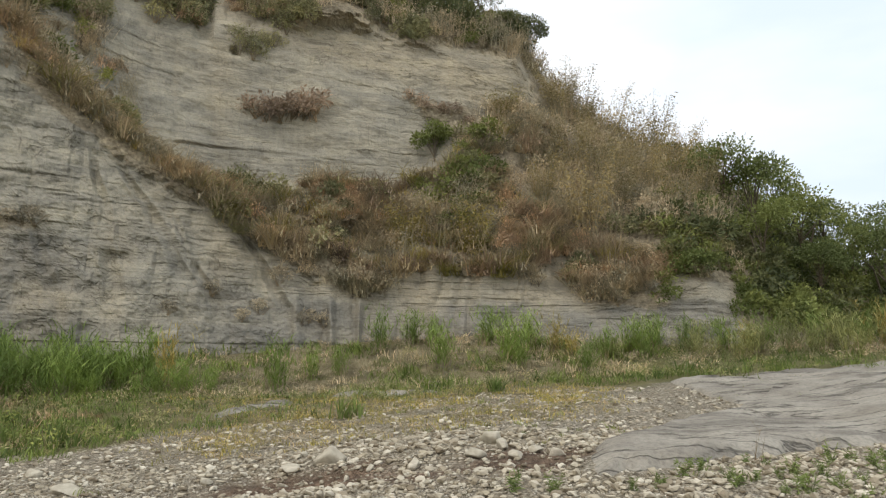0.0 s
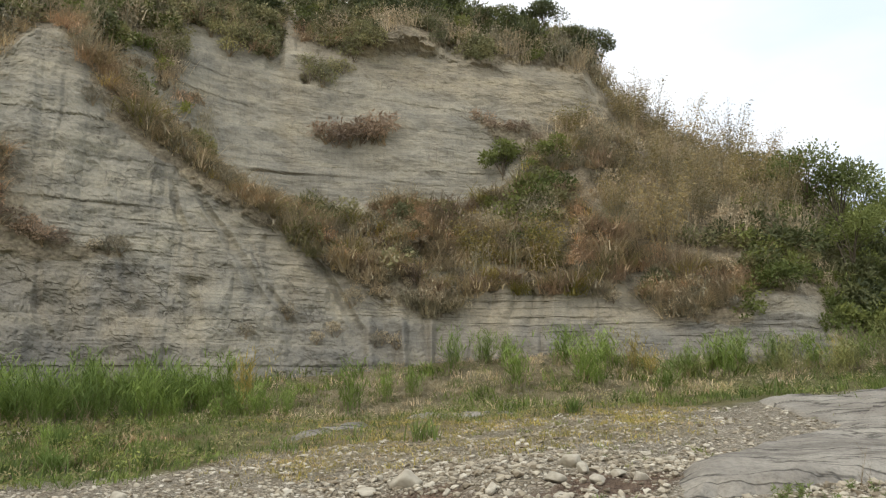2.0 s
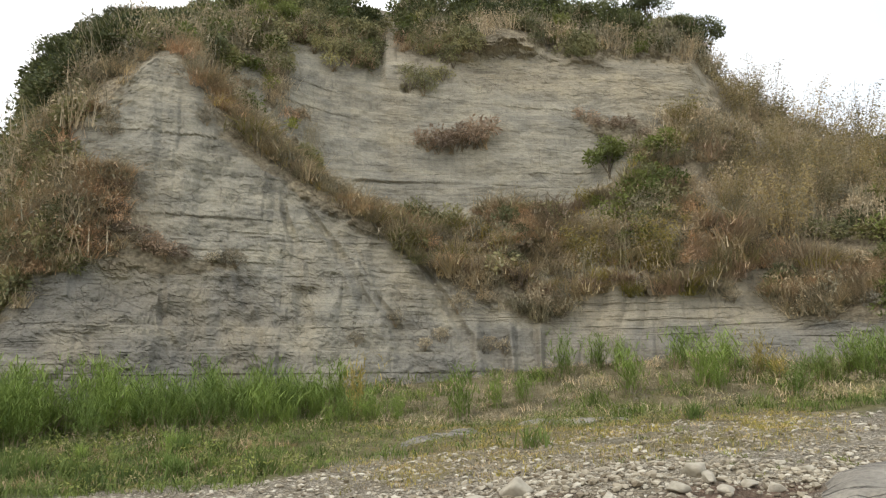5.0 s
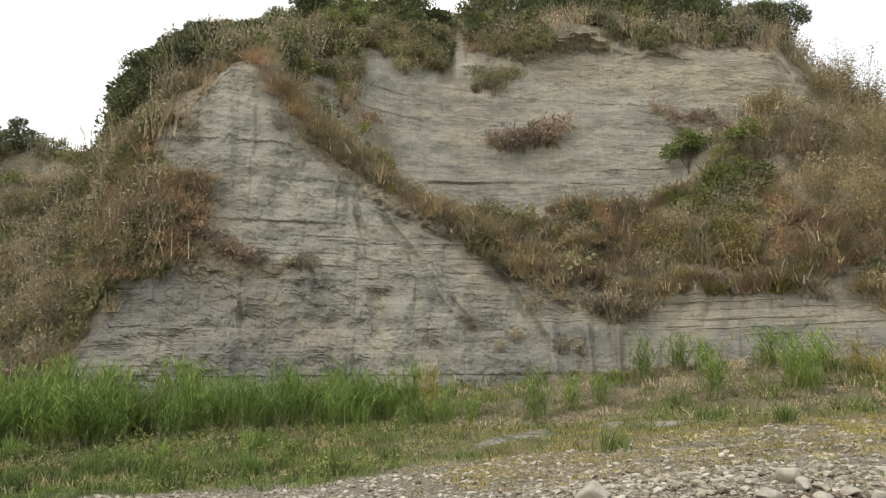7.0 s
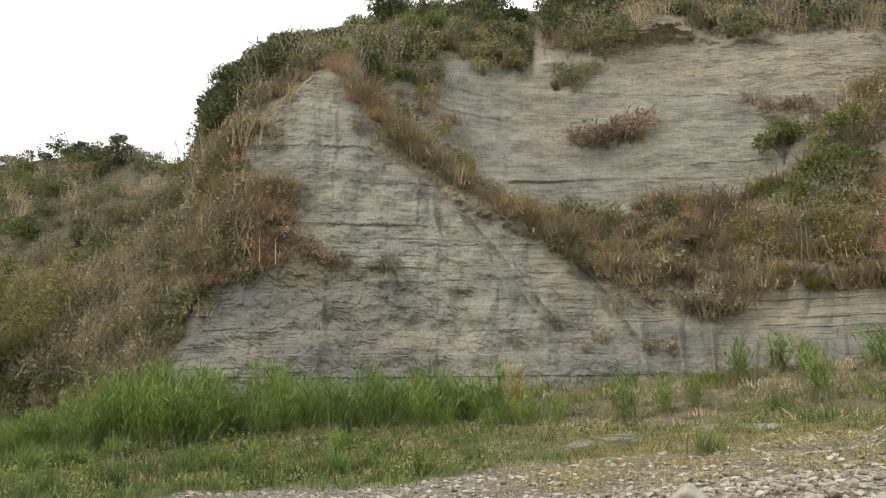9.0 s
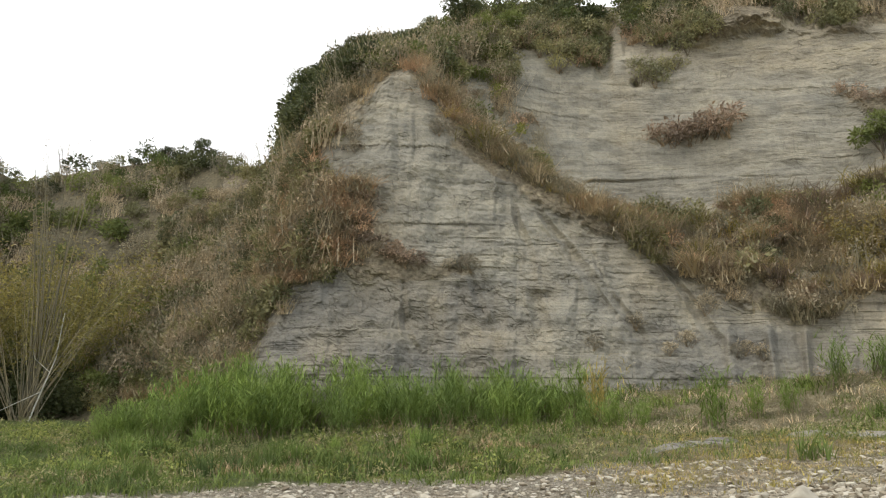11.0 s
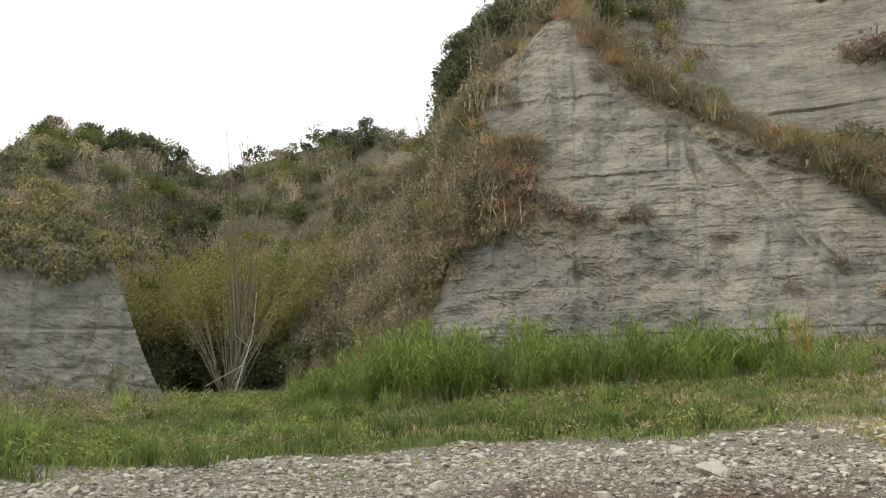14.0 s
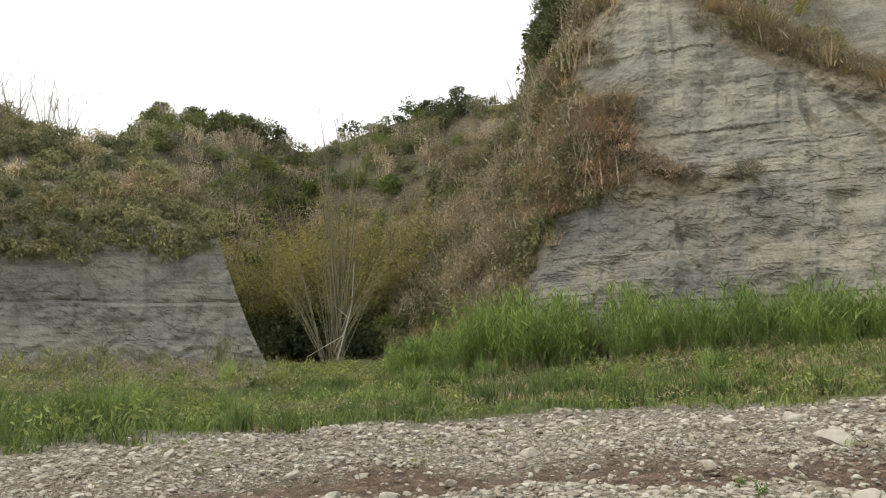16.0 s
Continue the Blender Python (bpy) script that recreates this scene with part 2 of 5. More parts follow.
RISE_38 = [0, 2.0, 3.4, 3.6, 4.2, 3.8, 3.2, 2.9, 2.7, 2.4, 0.9, 0.8, 0.8, 0.5, 0]


def foot_height(az, r):
    az, r = np.broadcast_arrays(np.asarray(az, float), np.asarray(r, float))
    z = [np.interp(az, FOOT_AZ, t) for t in (RISE_13, RISE_22, RISE_30, RISE_38)]
    z9 = z[0] * 0.25 - 0.25 * step01(20, 60, az)
    out = z9 * step01(0, 9, r)
    for a, b, lo, hi in ((9, 13, z9, z[0]), (13, 22, z[0], z[1]), (22, 30, z[1], z[2]), (30, 38, z[2], z[3])):
        out = np.where(r > a, lo + (hi - lo) * np.clip((r - a) / (b - a), 0, 1), out)
    return out


def gravel_edge(az):
    """How far the bare gravel reaches from the walker's first stand."""
    return np.interp(az, [-180, -40, -25, -10, 3, 16, 23, 30, 35, 45, 54, 62, 73, 90, 180], [60, 29, 28, 25.5, 24, 21, 19, 18.3, 19.3, 18.8, 16.5, 14.9, 13.8, 14, 60])


def mud_share(az, r):
    """The damp channel that winds through the gravel."""
    mid = np.interp(az, [-14, -9, 2, 9, 15, 24, 31, 40, 50, 58, 75], [12.6, 12.4, 11.6, 12.2, 13.4, 11.6, 11.7, 11.6, 11.2, 10.6, 9.8])
    wide = 0.75 + 0.5 * grain(az * 0.25, 0.0, seed=15)
    return step01(wide + 0.5, wide - 0.5, np.abs(r - mid)) * step01(-14, -10, az) * step01(75, 55, az)


def ground_height(x, y):
    az, r = np.degrees(np.arctan2(-x, y)), np.hypot(x, y)
    z = foot_height(az, r) + 0.12 * rough(x * 0.25, y * 0.25, seed=3) * step01(3, 9, r) * (1 - step01(60, 120, r))
    z = z - 0.12 * mud_share(az, r) - 0.38 * np.exp(-(((x + 1.6) / 2.0) ** 2 + ((y - 3.2) / 2.0) ** 2))
    return z + 0.025 * rough(x * 2.2, y * 2.2, seed=5) * (1 - step01(30, 40, r))


def make_ground():
    azs = np.concatenate([np.arange(-45, 95, 0.5), np.arange(95, 315, 4.0)])
    rs = np.concatenate([[0.001], np.arange(0.3, 4, 0.4), np.arange(4, 44, 0.18), [48, 55, 70, 100, 180, 400, 1200, 4500]])
    a, r = np.meshgrid(azs, rs)
    x, y = polar(a, r)
    x, y = x + 0.6, y - 0.9
    aw, r = np.degrees(np.arctan2(-x, y)), np.hypot(x, y)
    z = ground_height(x, y)
    wob = 1.6 * rough(x * 0.3, y * 0.3, seed=11) + 0.8 * rough(x * 1.5, y * 1.5, seed=12)
    cover = step01(-0.7, 1.1, r - gravel_edge(aw) + wob) * np.interp(aw, [-180, -12, -8, 16, 24, 180], [1, 1, 0.75, 0.75, 1, 1])
    cover = np.maximum(cover, step01(15.8, 19.0, r + 0.8 * wob) * step01(-15, -9, aw) * step01(23, 14, aw) * (0.6 + 0.3 * rough(x * 0.7, y * 0.7, seed=13)))
    ob = grid_mesh("ground", np.stack([x, y, z], -1), cover, GROUND, wrap=True)
    lush = np.interp(aw, [-60, -16, -10, 14, 24, 32, 180], [0.7, 0.6, 0.15, 0.1, 0.45, 1, 1]) * (1 - 0.9 * step01(25, 28, r) * step01(62, 66, aw)).astype(np.float32)
    ob.data.attributes.new("lush", "FLOAT", "POINT").data.foreach_set("value", lush.ravel())
    mud = mud_share(aw, r + 0.5 * rough(x * 0.8, y * 0.8, seed=16))
    ob.data.attributes.new("mud", "FLOAT", "POINT").data.foreach_set("value", mud.astype(np.float32).ravel())
    return tagged(ob, "gravel river bed rising to weedy earth below a cliff", "ground", kind="structure")


make_ground()

# ---- the hill and its cliff: columns of (distance, height) pairs by bearing ----
SPUR = [
    (48.5, 40, 1.5, 43, 5, 47, 9, 50, 12, 53, 15.5, 58, 20.4),
    (45.2, 37.5, 2.3, 40.5, 6.5, 44, 11, 47, 14, 49, 16, 52, 17.8),
    (44.3, 37, 2.4, 39.4, 7.3, 42, 12, 44.5, 16.2, 47, 18.8, 50, 21.0),
    (43.1, 36.5, 2.5, 38.6, 8, 40.3, 13, 43, 17.2, 46, 20, 49, 22.6),
    (41, 36, 2.5, 37.8, 8.8, 39.6, 16.2, 42.5, 19.6, 45, 21.8, 48, 24.2),
]
SPUR_FACE = [
    (38, 36, 2.5, 37.8, 9.3, 39.8, 19.2, 42.5, 21.6, 45, 23.6, 49, 26.0),
    (36.7, 36, 2.5, 37.8, 9.4, 40.1, 20.5, 42.8, 22.2, 45.5, 24, 49.5, 26.6),
    (35, 36, 2.5, 37.8, 9.5, 40.3, 21.1, 43, 22.8, 46, 24.8, 50, 27.2),
    (33.3, 36, 2.5, 37.8, 9.5, 40.3, 20.3, 43.4, 22, 46.4, 25, 51, 29),
]
BOWL = [
    (31.5, 36, 2.6, 37.8, 9.5, 40, 18, 44, 20, 47, 25.5, 52, 31),
    (28, 36, 2.7, 37.8, 9, 39.6, 15.5, 45, 17.3, 48.3, 27, 54, 33),
    (24, 36, 2.8, 37.8, 8.5, 39.4, 13.7, 45.6, 15.3, 48.6, 27, 55, 34),
    (20, 36, 2.9, 37.6, 8, 39.2, 12, 46, 14, 48.8, 25.6, 55, 34),
    (17, 36.3, 3, 37.6, 6.5, 39.2, 10.2, 46.3, 13.8, 49, 26, 55.5, 34),
    (13.5, 37, 3.2, 38.2, 6, 39.6, 9, 46.6, 14.6, 49.3, 26.2, 56, 34),
    (9.5, 37.8, 3.5, 38.8, 6, 40, 8.4, 47, 15.3, 49.7, 28.3, 56, 34),
]
RIGHT = [
    (3.5, 39, 4.0, 39.8, 5.8, 40.8, 7.7, 47.5, 15.2, 50, 26.5, 56.5, 33),
    (-1, 40, 4.3, 40.6, 6, 41.6, 8, 49, 19.5, 51, 26, 57, 32.5),
    (-6, 40.5, 4.6, 41, 6, 42, 8, 52, 21.5, 53, 26.2, 58, 31),
    (-9, 41, 4.8, 41.6, 5.6, 42.4, 7, 49, 14, 54, 21, 60, 26.5),
    (-14, 42, 5, 42.5, 6, 43.5, 7.5, 49, 12.5, 54, 17, 60, 21.5),
    (-20, 43, 5, 43.6, 6.5, 44.8, 8.2, 50, 12, 55, 15, 61, 18.5),
    (-24, 46, 4.5, 47, 5.5, 49, 7, 54, 10, 58, 12.5, 63, 15),
]
FAR_RIGHT = [(-31, 52, 4, 54, 5, 57, 6.5, 61, 8, 65, 9.5, 70, 11), (-48, 70, 3, 72, 4, 75, 5, 80, 6, 86, 7.5, 95, 9)]
GULLY = [
    (100, 44, 1, 46, 5, 49, 10, 53, 13, 57, 15, 64, 17),
    (82, 44, 1, 46, 5, 49, 10, 53, 13, 57, 15.5, 64, 18),
    (76.5, 44, 1, 47, 4, 52, 8, 57, 11, 62, 14, 69, 16.5),
    (74, 44, 1, 47, 4, 52, 9, 57, 13.5, 62, 18, 69, 22),
    (68, 46, 0.9, 49, 3.5, 54, 8, 59, 12.5, 64, 17.5, 71, 22.8),
]
GULLY_HEAD = [
    (63, 49, 0.8, 52, 2, 57, 5.5, 62, 10, 67, 15.5, 74, 21),
    (58, 46, 0.8, 49, 2.5, 53, 5.5, 58, 10.5, 63, 16, 70, 22.3),
    (53, 42.5, 0.9, 45.5, 3.5, 49, 7, 54, 11.5, 59, 17, 66, 23),
]
COLUMNS = np.array(sorted(SPUR + SPUR_FACE + BOWL + RIGHT + FAR_RIGHT + GULLY + GULLY_HEAD))


def column_at(az, k):
    """Distance and height of the hill's skin, before its relief, at a bearing and bend number."""
    cols = [np.interp(az, COLUMNS[:, 0], COLUMNS[:, c]) for c in range(1, 13)]
    rr, zz = np.stack(cols[0::2]), np.stack(cols[1::2])
    kk = np.clip(k, 0, 4.9999)
    i = kk.astype(int)
    f = kk - i
    take = lambda t, j: np.take_along_axis(t, j[None], 0)[0]
    r = take(rr, i) * (1 - f) + take(rr, i + 1) * f
    return r, take(zz, i) * (1 - f) + take(zz, i + 1) * f + np.minimum(k, 0) * 8


def bend_at(az, rise):
    """The bend numbers at which the hill rises by an angle over the river bed, bearing by bearing."""
    ks = np.linspace(0, 5, 501)
    out = []
    for a, e in zip(np.atleast_1d(np.asarray(az, float)), np.atleast_1d(np.asarray(rise, float))):
        r, z = column_at(np.full(501, a), ks)
        out.append(np.interp(e, np.maximum.accumulate(np.degrees(np.arctan2(z - EYE, r))) + ks * 1e-6, ks))
    return np.array(out)


def inside(x, y, outline):
    """Which places lie within an outline of (bearing, rise) corners."""
    hit = np.zeros(np.shape(x), bool)
    for (x0, y0), (x1, y1) in zip(outline, outline[1:] + outline[:1]):
        if y0 != y1:
            hit ^= ((y0 > y) != (y1 > y)) & (x < (x1 - x0) * (y - y0) / (y1 - y0) + x0)
    return hit


# outlines of the bare rock, as bearings and rises in degrees
LOWER_ROCK = [(46.4, -9), (45.7, 2.9), (45.1, 5.3), (43.7, 8.1), (42.2, 9.7), (39.5, 10.2), (36.6, 9.7), (32.8, 9.8), (28.6, 10.4), (32.9, 11.3), (35.9, 12.2), (36.5, 16), (38.7, 16.7), (41.9, 16.4), (42.1, 18.4), (40.9, 19.8), (39.4, 22), (38.4, 23.5), (37, 25.4), (35.7, 25.9), (34.8, 25), (33.3, 22.6), (31.2, 20.5), (30.6, 19.2), (28.7, 18.2), (26, 16.7), (21.1, 14.3), (18.1, 12.8)]
LOWER_ROCK += [(16, 11.6), (13.5, 10.1), (11.5, 8.7), (8, 7.3), (4.8, 6.4), (3, 9.2), (1.5, 9.9), (-2, 7.9), (-3.5, 8), (-5.4, 9.4), (-7.4, 8.9), (-10, 7.5), (-11.7, 6), (-17.1, 5.7), (-18, 8.2), (-21.2, 7.6), (-22.2, 5.3), (-22.8, -9)]
UPPER_ROCK = [(27, 27.6), (23.5, 27.6), (19.3, 25.3), (18.9, 33), (17.7, 33), (17.5, 27.2), (12.2, 26.7), (8.6, 27.6), (5.1, 27.4), (1.9, 26), (-3.6, 25.8), (-6.1, 24.5), (-7.1, 21.9), (-9.2, 19.8), (-5.3, 20.7), (0.3, 21.6), (4, 22.6), (0.5, 20.2), (-1.5, 18.5), (1.2, 17.1), (2.9, 15.7), (9.4, 15.6), (13.8, 14.8), (15.9, 15), (17.3, 14.2), (19.9, 16.2), (22.6, 17.6), (24, 20.3), (25.8, 23.3)]
CUT_ROCK = [(35, 25.4), (33.3, 22.8), (31.3, 20.8), (29.8, 21.4), (27.2, 19.5), (22.8, 17.4), (24.4, 21), (26.2, 24), (29, 25.8), (33, 26.6)]

THIN_COVER = [(19.5, 15.8), (18, 12.5), (13.5, 9.8), (11, 8.2), (4, 6.5), (-8, 8), (-12, 6), (-12, 9.5), (-3, 10.5), (4, 11), (9, 13), (9.4, 16), (16, 15.4)]

HARD = ((0, 0),)
SOFT = ((0, 0), (0.35, 0), (-0.35, 0), (0, 0.25), (0, -0.25), (0.6, 0.35), (-0.6, -0.35), (0.6, -0.35), (-0.6, 0.35))


def rock_share(az, k, shifts=HARD):
    """1 where the hill is bare rock, 0 where soil and plants cover it; k counts the bends of the column. A mean for each group of shifts."""
    az, k = np.broadcast_arrays(np.asarray(az, float), np.asarray(k, float))
    r, z = column_at(az, k)
    rise = np.degrees(np.arctan2(z - EYE, r))
    wa = az + 0.5 * rough(az * 0.6, rise * 0.9, seed=21, octaves=3) + 0.25 * rough(az * 2.2, rise * 2.6, seed=23, octaves=2)
    we = rise + 0.32 * rough(az * 0.6 + 40, rise * 0.9, seed=22, octaves=3) + 0.2 * rough(az * 2.2, rise * 2.6, seed=26, octaves=2)
    bare = rough(az * 0.5, rise * 0.5, seed=24) > -0.15
    gap = rough(az * 0.55, rise * 0.6, seed=27, octaves=3) > 0.12
    total = 0.0
    for p, q in shifts:
        low = inside(wa + p, we + q, LOWER_ROCK) & (k < 3)
        high = inside(wa + p, we + q, UPPER_ROCK) & (k > 2)
        total = total + np.where(low | high | (inside(wa + p, we + q, CUT_ROCK) & bare) | (inside(wa + p, we + q, THIN_COVER) & gap), 1.0, 0.0)
    return total / len(shifts)


def strata(zb, s, thick, seed, along):
    """Beds of uneven thickness that stand proud or lie back: -1 to 1 bed by bed, and the way up through each bed."""
    u = zb / thick + 0.8 * grain(zb * 0.45 / thick, 0.0, seed=seed)
    i = np.floor(u)
    return np.clip(1.7 * grain(s * along + 7.31 * i, i * 1.618, seed=seed + 1), -1, 1), u - i


CHUTES = [(24.2, 12.5, 19.6, 6.6, 0.7, 0.45), (26.6, 13.0, 24.6, 6.0, 0.55, 0.35), (15.6, 9.6, 12.0, 5.6, 0.5, 0.45), (30.5, 10.0, 28.0, 5.5, 0.5, 0.25), (20.8, 10.0, 17.2, 5.0, 0.5, 0.3), (35.0, 8.5, 33.6, 4.0, 0.4, 0.2)]


def hill_points(a, ks):
    """Places on the hill's skin, and the share of bare rock, for bearings and bend numbers of one shape."""
    r, z = column_at(a, ks)
    rock = rock_share(a, ks, SOFT)
    hard = step01(0.45, 0.55, rock)
    s = np.radians(a) * 40
    # beds that stand out or are undercut, rills, and broken blocks
    bowl = step01(2.6, 2.9, ks) * step01(31, 29, a)
    dip = z - (25.4 - 0.21 * (17.6 - a))
    zb = z + 0.12 * grain(s * 0.04, z * 0.08, seed=31) + 0.016 * s
    zb = zb - bowl * 0.3 * (s - 12) * np.clip((z - 16.5) / 9, 0, 1)
    patch = step01(-0.35, 0.25, grain(s * 0.08, z * 0.14, seed=30))
    ragged = np.maximum(patch * (1 - bowl), bowl * step01(-0.3, 0.3, dip))
    ragged = np.maximum(ragged, step01(17.0, 18.5, z) * step01(30, 32, a))
    ragged = np.maximum(ragged, step01(9.6, 8.6, z) * step01(22, 26, a))
    thick, up = strata(zb, s, 1.3, 70, 0.14)
    mid, up2 = strata(zb + 0.05 * grain(s * 0.5, zb * 0.6, seed=82), s, 0.45, 73, 0.35)
    thin, _ = strata(zb + 0.04 * grain(s * 0.8, zb, seed=83), s, 0.19, 76, 0.7)
    laminated = step01(0.0, 0.5, grain(s * 0.1 + 5, zb * 0.4, seed=79)) * (1 - 0.5 * bowl)
    ledge = 0.06 * thick + (0.008 + 0.032 * laminated) * mid + (0.003 + 0.03 * laminated) * thin
    ledge = ledge - 0.08 * np.exp(-up * 1.3 / 0.07) * step01(0.25, 0.6, grain(s * 0.2, zb * 0.9, seed=80)) - 0.07 * np.exp(-up2 * 0.42 / 0.05) * step01(0.2, 0.5, grain(s * 0.45, zb * 1.7, seed=81)) * (0.2 + 0.5 * laminated)
    # the long undercut bed at the foot of the bowl
    d = z - 16.35 - 0.012 * (s - 10) + 0.22 * rough(s * 0.35, s * 0, seed=46)
    run = bowl * step01(23.5, 21, a) * step01(1.0, 5.0, a) * (0.25 + 0.75 * step01(-0.25, 0.35, grain(s * 0.3, 0.0, seed=66)))
    ledge = ledge + run * (0.26 * step01(-0.02, 0.1, d) * np.exp(-np.maximum(d, 0) / 0.7) - 0.12 * np.exp(-((d + 0.06) / 0.06) ** 2))
    flake = np.floor(3.4 * grain(s * 0.5, zb * 0.8, seed=51) + 1.6 * grain(s * 1.7, zb * 2.3, seed=52)) * 0.04
    ledge = ledge + (0.1 + 0.5 * ragged + 0.5 * step01(9.6, 8.6, z) * step01(22, 26, a)) * flake + ragged * 0.07 * rough(s * 0.9, zb * 1.2, seed=33, octaves=3) + 0.03 * rough(s * 3.0, zb * 3.6, seed=48, octaves=3) + 0.02 * (0.4 + 0.6 * ragged) * grain(s * 7.0, zb * 8.0, seed=44)
    smooth = 1 - ragged
    rill = (0.5 + 0.5 * smooth) * (0.36 * np.abs(grain(s * 0.3 + 0.5 * grain(s * 0.15, z * 0.2, seed=45) + 0.05 * z, z * 0.05, seed=35)) + 0.38 * np.abs(grain(s * 1.0 + 0.03 * z + 0.4 * grain(s * 0.4, z * 0.4, seed=55), z * 0.1, seed=36)) + 0.15 * np.abs(grain(s * 2.6 + 0.5 * grain(s, z * 0.5, seed=59), z * 0.25, seed=56)))
    rill = rill * (1.1 - 0.75 * bowl)
    lump = 0.5 * rough(s * 0.09, z * 0.1, seed=37, octaves=2) + 0.1 * rough(s * 0.8, z * 1.0, seed=38)
    block = 0.045 * (np.floor(2.99 * (0.5 + 0.5 * grain(s * 0.55, zb * 0.9, seed=47))) - 1) * step01(10.5, 8, z) * step01(24, 28, a)
    # gullies that run down and together on the wasting slope
    fan = np.abs(np.mod((s + (z - 3) * 0.34 * np.sign(s - 14.5) - 14.5) * 0.42, 1.0) - 0.5) * step01(11.5, 9, z) * step01(5.5, 7.5, a) * step01(29, 25, a) * 0.5
    chute = 0.0
    for a0, z0, a1, z1, wide, deep in CHUTES:
        f = np.clip((z0 - z) / (z0 - z1), 0, 1)
        off = (a - (a0 + (a1 - a0) * f + 0.5 * grain(z * 0.5, a0, seed=57))) / (wide * (0.35 + 0.55 * f))
        chute = chute + 0.6 * deep * (0.45 * np.exp(-((np.abs(off) - 1.5) / 0.5) ** 2) - np.exp(-off ** 2)) * step01(z0 + 0.8, z0 - 0.8, z) * step01(z1 - 1.0, z1 + 0.4, z)
    fins = 0.55 * (np.exp(-((a - 8.6 - 0.1 * (z - 4)) / 0.3) ** 2) + np.exp(-((a - 6.5) / 0.22) ** 2) + 0.7 * np.exp(-((a - 11.3) / 0.35) ** 2)) * step01(6.6, 5.4, z)
    relief = ledge * (1 - 0.3 * bowl) + rill + lump + block + fan + chute + fins - 0.3
    r = r - relief * rock - (1 - rock) * (np.where(ks < 2.3, 0.12, 0.7) * rough(s * 0.18, z * 0.25, seed=40, octaves=3) - 0.1 * step01(2.4, 2.0, ks) + 0.1 * rough(s * 1.2, z * 0.9, seed=41, octaves=3))
    r = r + 0.7 * np.exp(-((a - 17.0) / 0.33) ** 2 - ((z - 23.9) / 0.3) ** 2) * bowl
    # the upright pillar beside the cleft at the head of the bowl
    head = step01(24.0, 24.8, z) * step01(5, 4.7, ks) * bowl
    r = r - (0.13 + 0.1 * grain(z * 0.8, a, seed=64)) * step01(0.6, 0.35, np.abs(a - 18.3 + 0.12 * grain(z * 0.5, 0.0, seed=65))) * head
    r = r + 0.5 * step01(0.9, 0.3, np.abs(a - 19.5)) * head
    x, y = polar(a, r)
    return np.stack([x, y, z], -1), 0.5 * rock + 0.5 * hard, np.maximum(0.3 + 0.7 * ragged, 1 - rock)


def make_hill():
    azs = np.concatenate([np.arange(-48, -24, 0.5), np.arange(-24, -8, 0.25), np.arange(-8, 48, 0.115), np.arange(48, 50, 0.25), np.arange(50, 100.1, 0.5)])
    ks = np.concatenate([np.linspace(-0.25, 0, 4)[:-1], np.linspace(0, 2, 250)[:-1], np.linspace(2, 3, 70)[:-1], np.linspace(3, 4, 130)[:-1], np.linspace(4, 5, 30)])
    a, kk = np.meshgrid(azs, ks)
    co, rock, ragged = hill_points(a, kk)
    back = co[-1]
    rb = np.hypot(back[:, 0], back[:, 1])
    tail = [np.stack([back[:, 0] * (q / rb), back[:, 1] * (q / rb), h * back[:, 2]], -1)[None] for q, h in ((rb + 25, 0.9), (rb + 70, 0.1), (rb + 80, -0.2))]
    co = np.concatenate([co] + tail, 0)
    cover = np.concatenate([1 - rock] + [np.ones((1, len(azs)))] * 3, 0)
    ob = grid_mesh("hill", co, cover, ROCK, smooth=False)
    worn = np.concatenate([ragged] + [np.ones((1, len(azs)))] * 3, 0)
    ob.data.attributes.new("ragged", "FLOAT", "POINT").data.foreach_set("value", worn.astype(np.float32).ravel())
    zz = co[..., 2][: len(ks)]
    dip = zz - (25.4 - 0.21 * (17.6 - a))
    tint = 0.5 + 0.5 * step01(-0.4, 1.5, dip) * step01(2.6, 2.9, kk) - 0.5 * step01(9.5, 6.5, zz + 0.8 * grain(a * 0.3, zz * 0.4, seed=49)) * step01(23, 30, a)
    low = step01(21, 15, a)
    tint = tint + low * (0.28 * step01(0.95, 1.25, kk + 0.15 * grain(a * 0.5, kk * 0, seed=58)) * step01(2.6, 2.2, kk) - 0.36 * step01(1.2, 0.9, kk))
    tint = tint + 0.16 * step01(16.5, 19.5, zz) * step01(30, 33, a) * step01(3.4, 3.0, kk) + 0.45 * np.exp(-((a - 16.6) / 0.9) ** 2 - ((zz - 24.6) / 0.7) ** 2)
    # tint 0 beyond bearing 49 picks the darker soil tone
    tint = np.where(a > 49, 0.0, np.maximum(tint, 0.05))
    tint = np.concatenate([tint] + [np.full((1, len(azs)), 0.5)] * 3, 0)
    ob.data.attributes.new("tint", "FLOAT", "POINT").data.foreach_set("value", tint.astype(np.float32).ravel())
    return tagged(ob, "steep hill with a bare grey cliff of layered siltstone", "cliff", kind="structure")


make_hill()


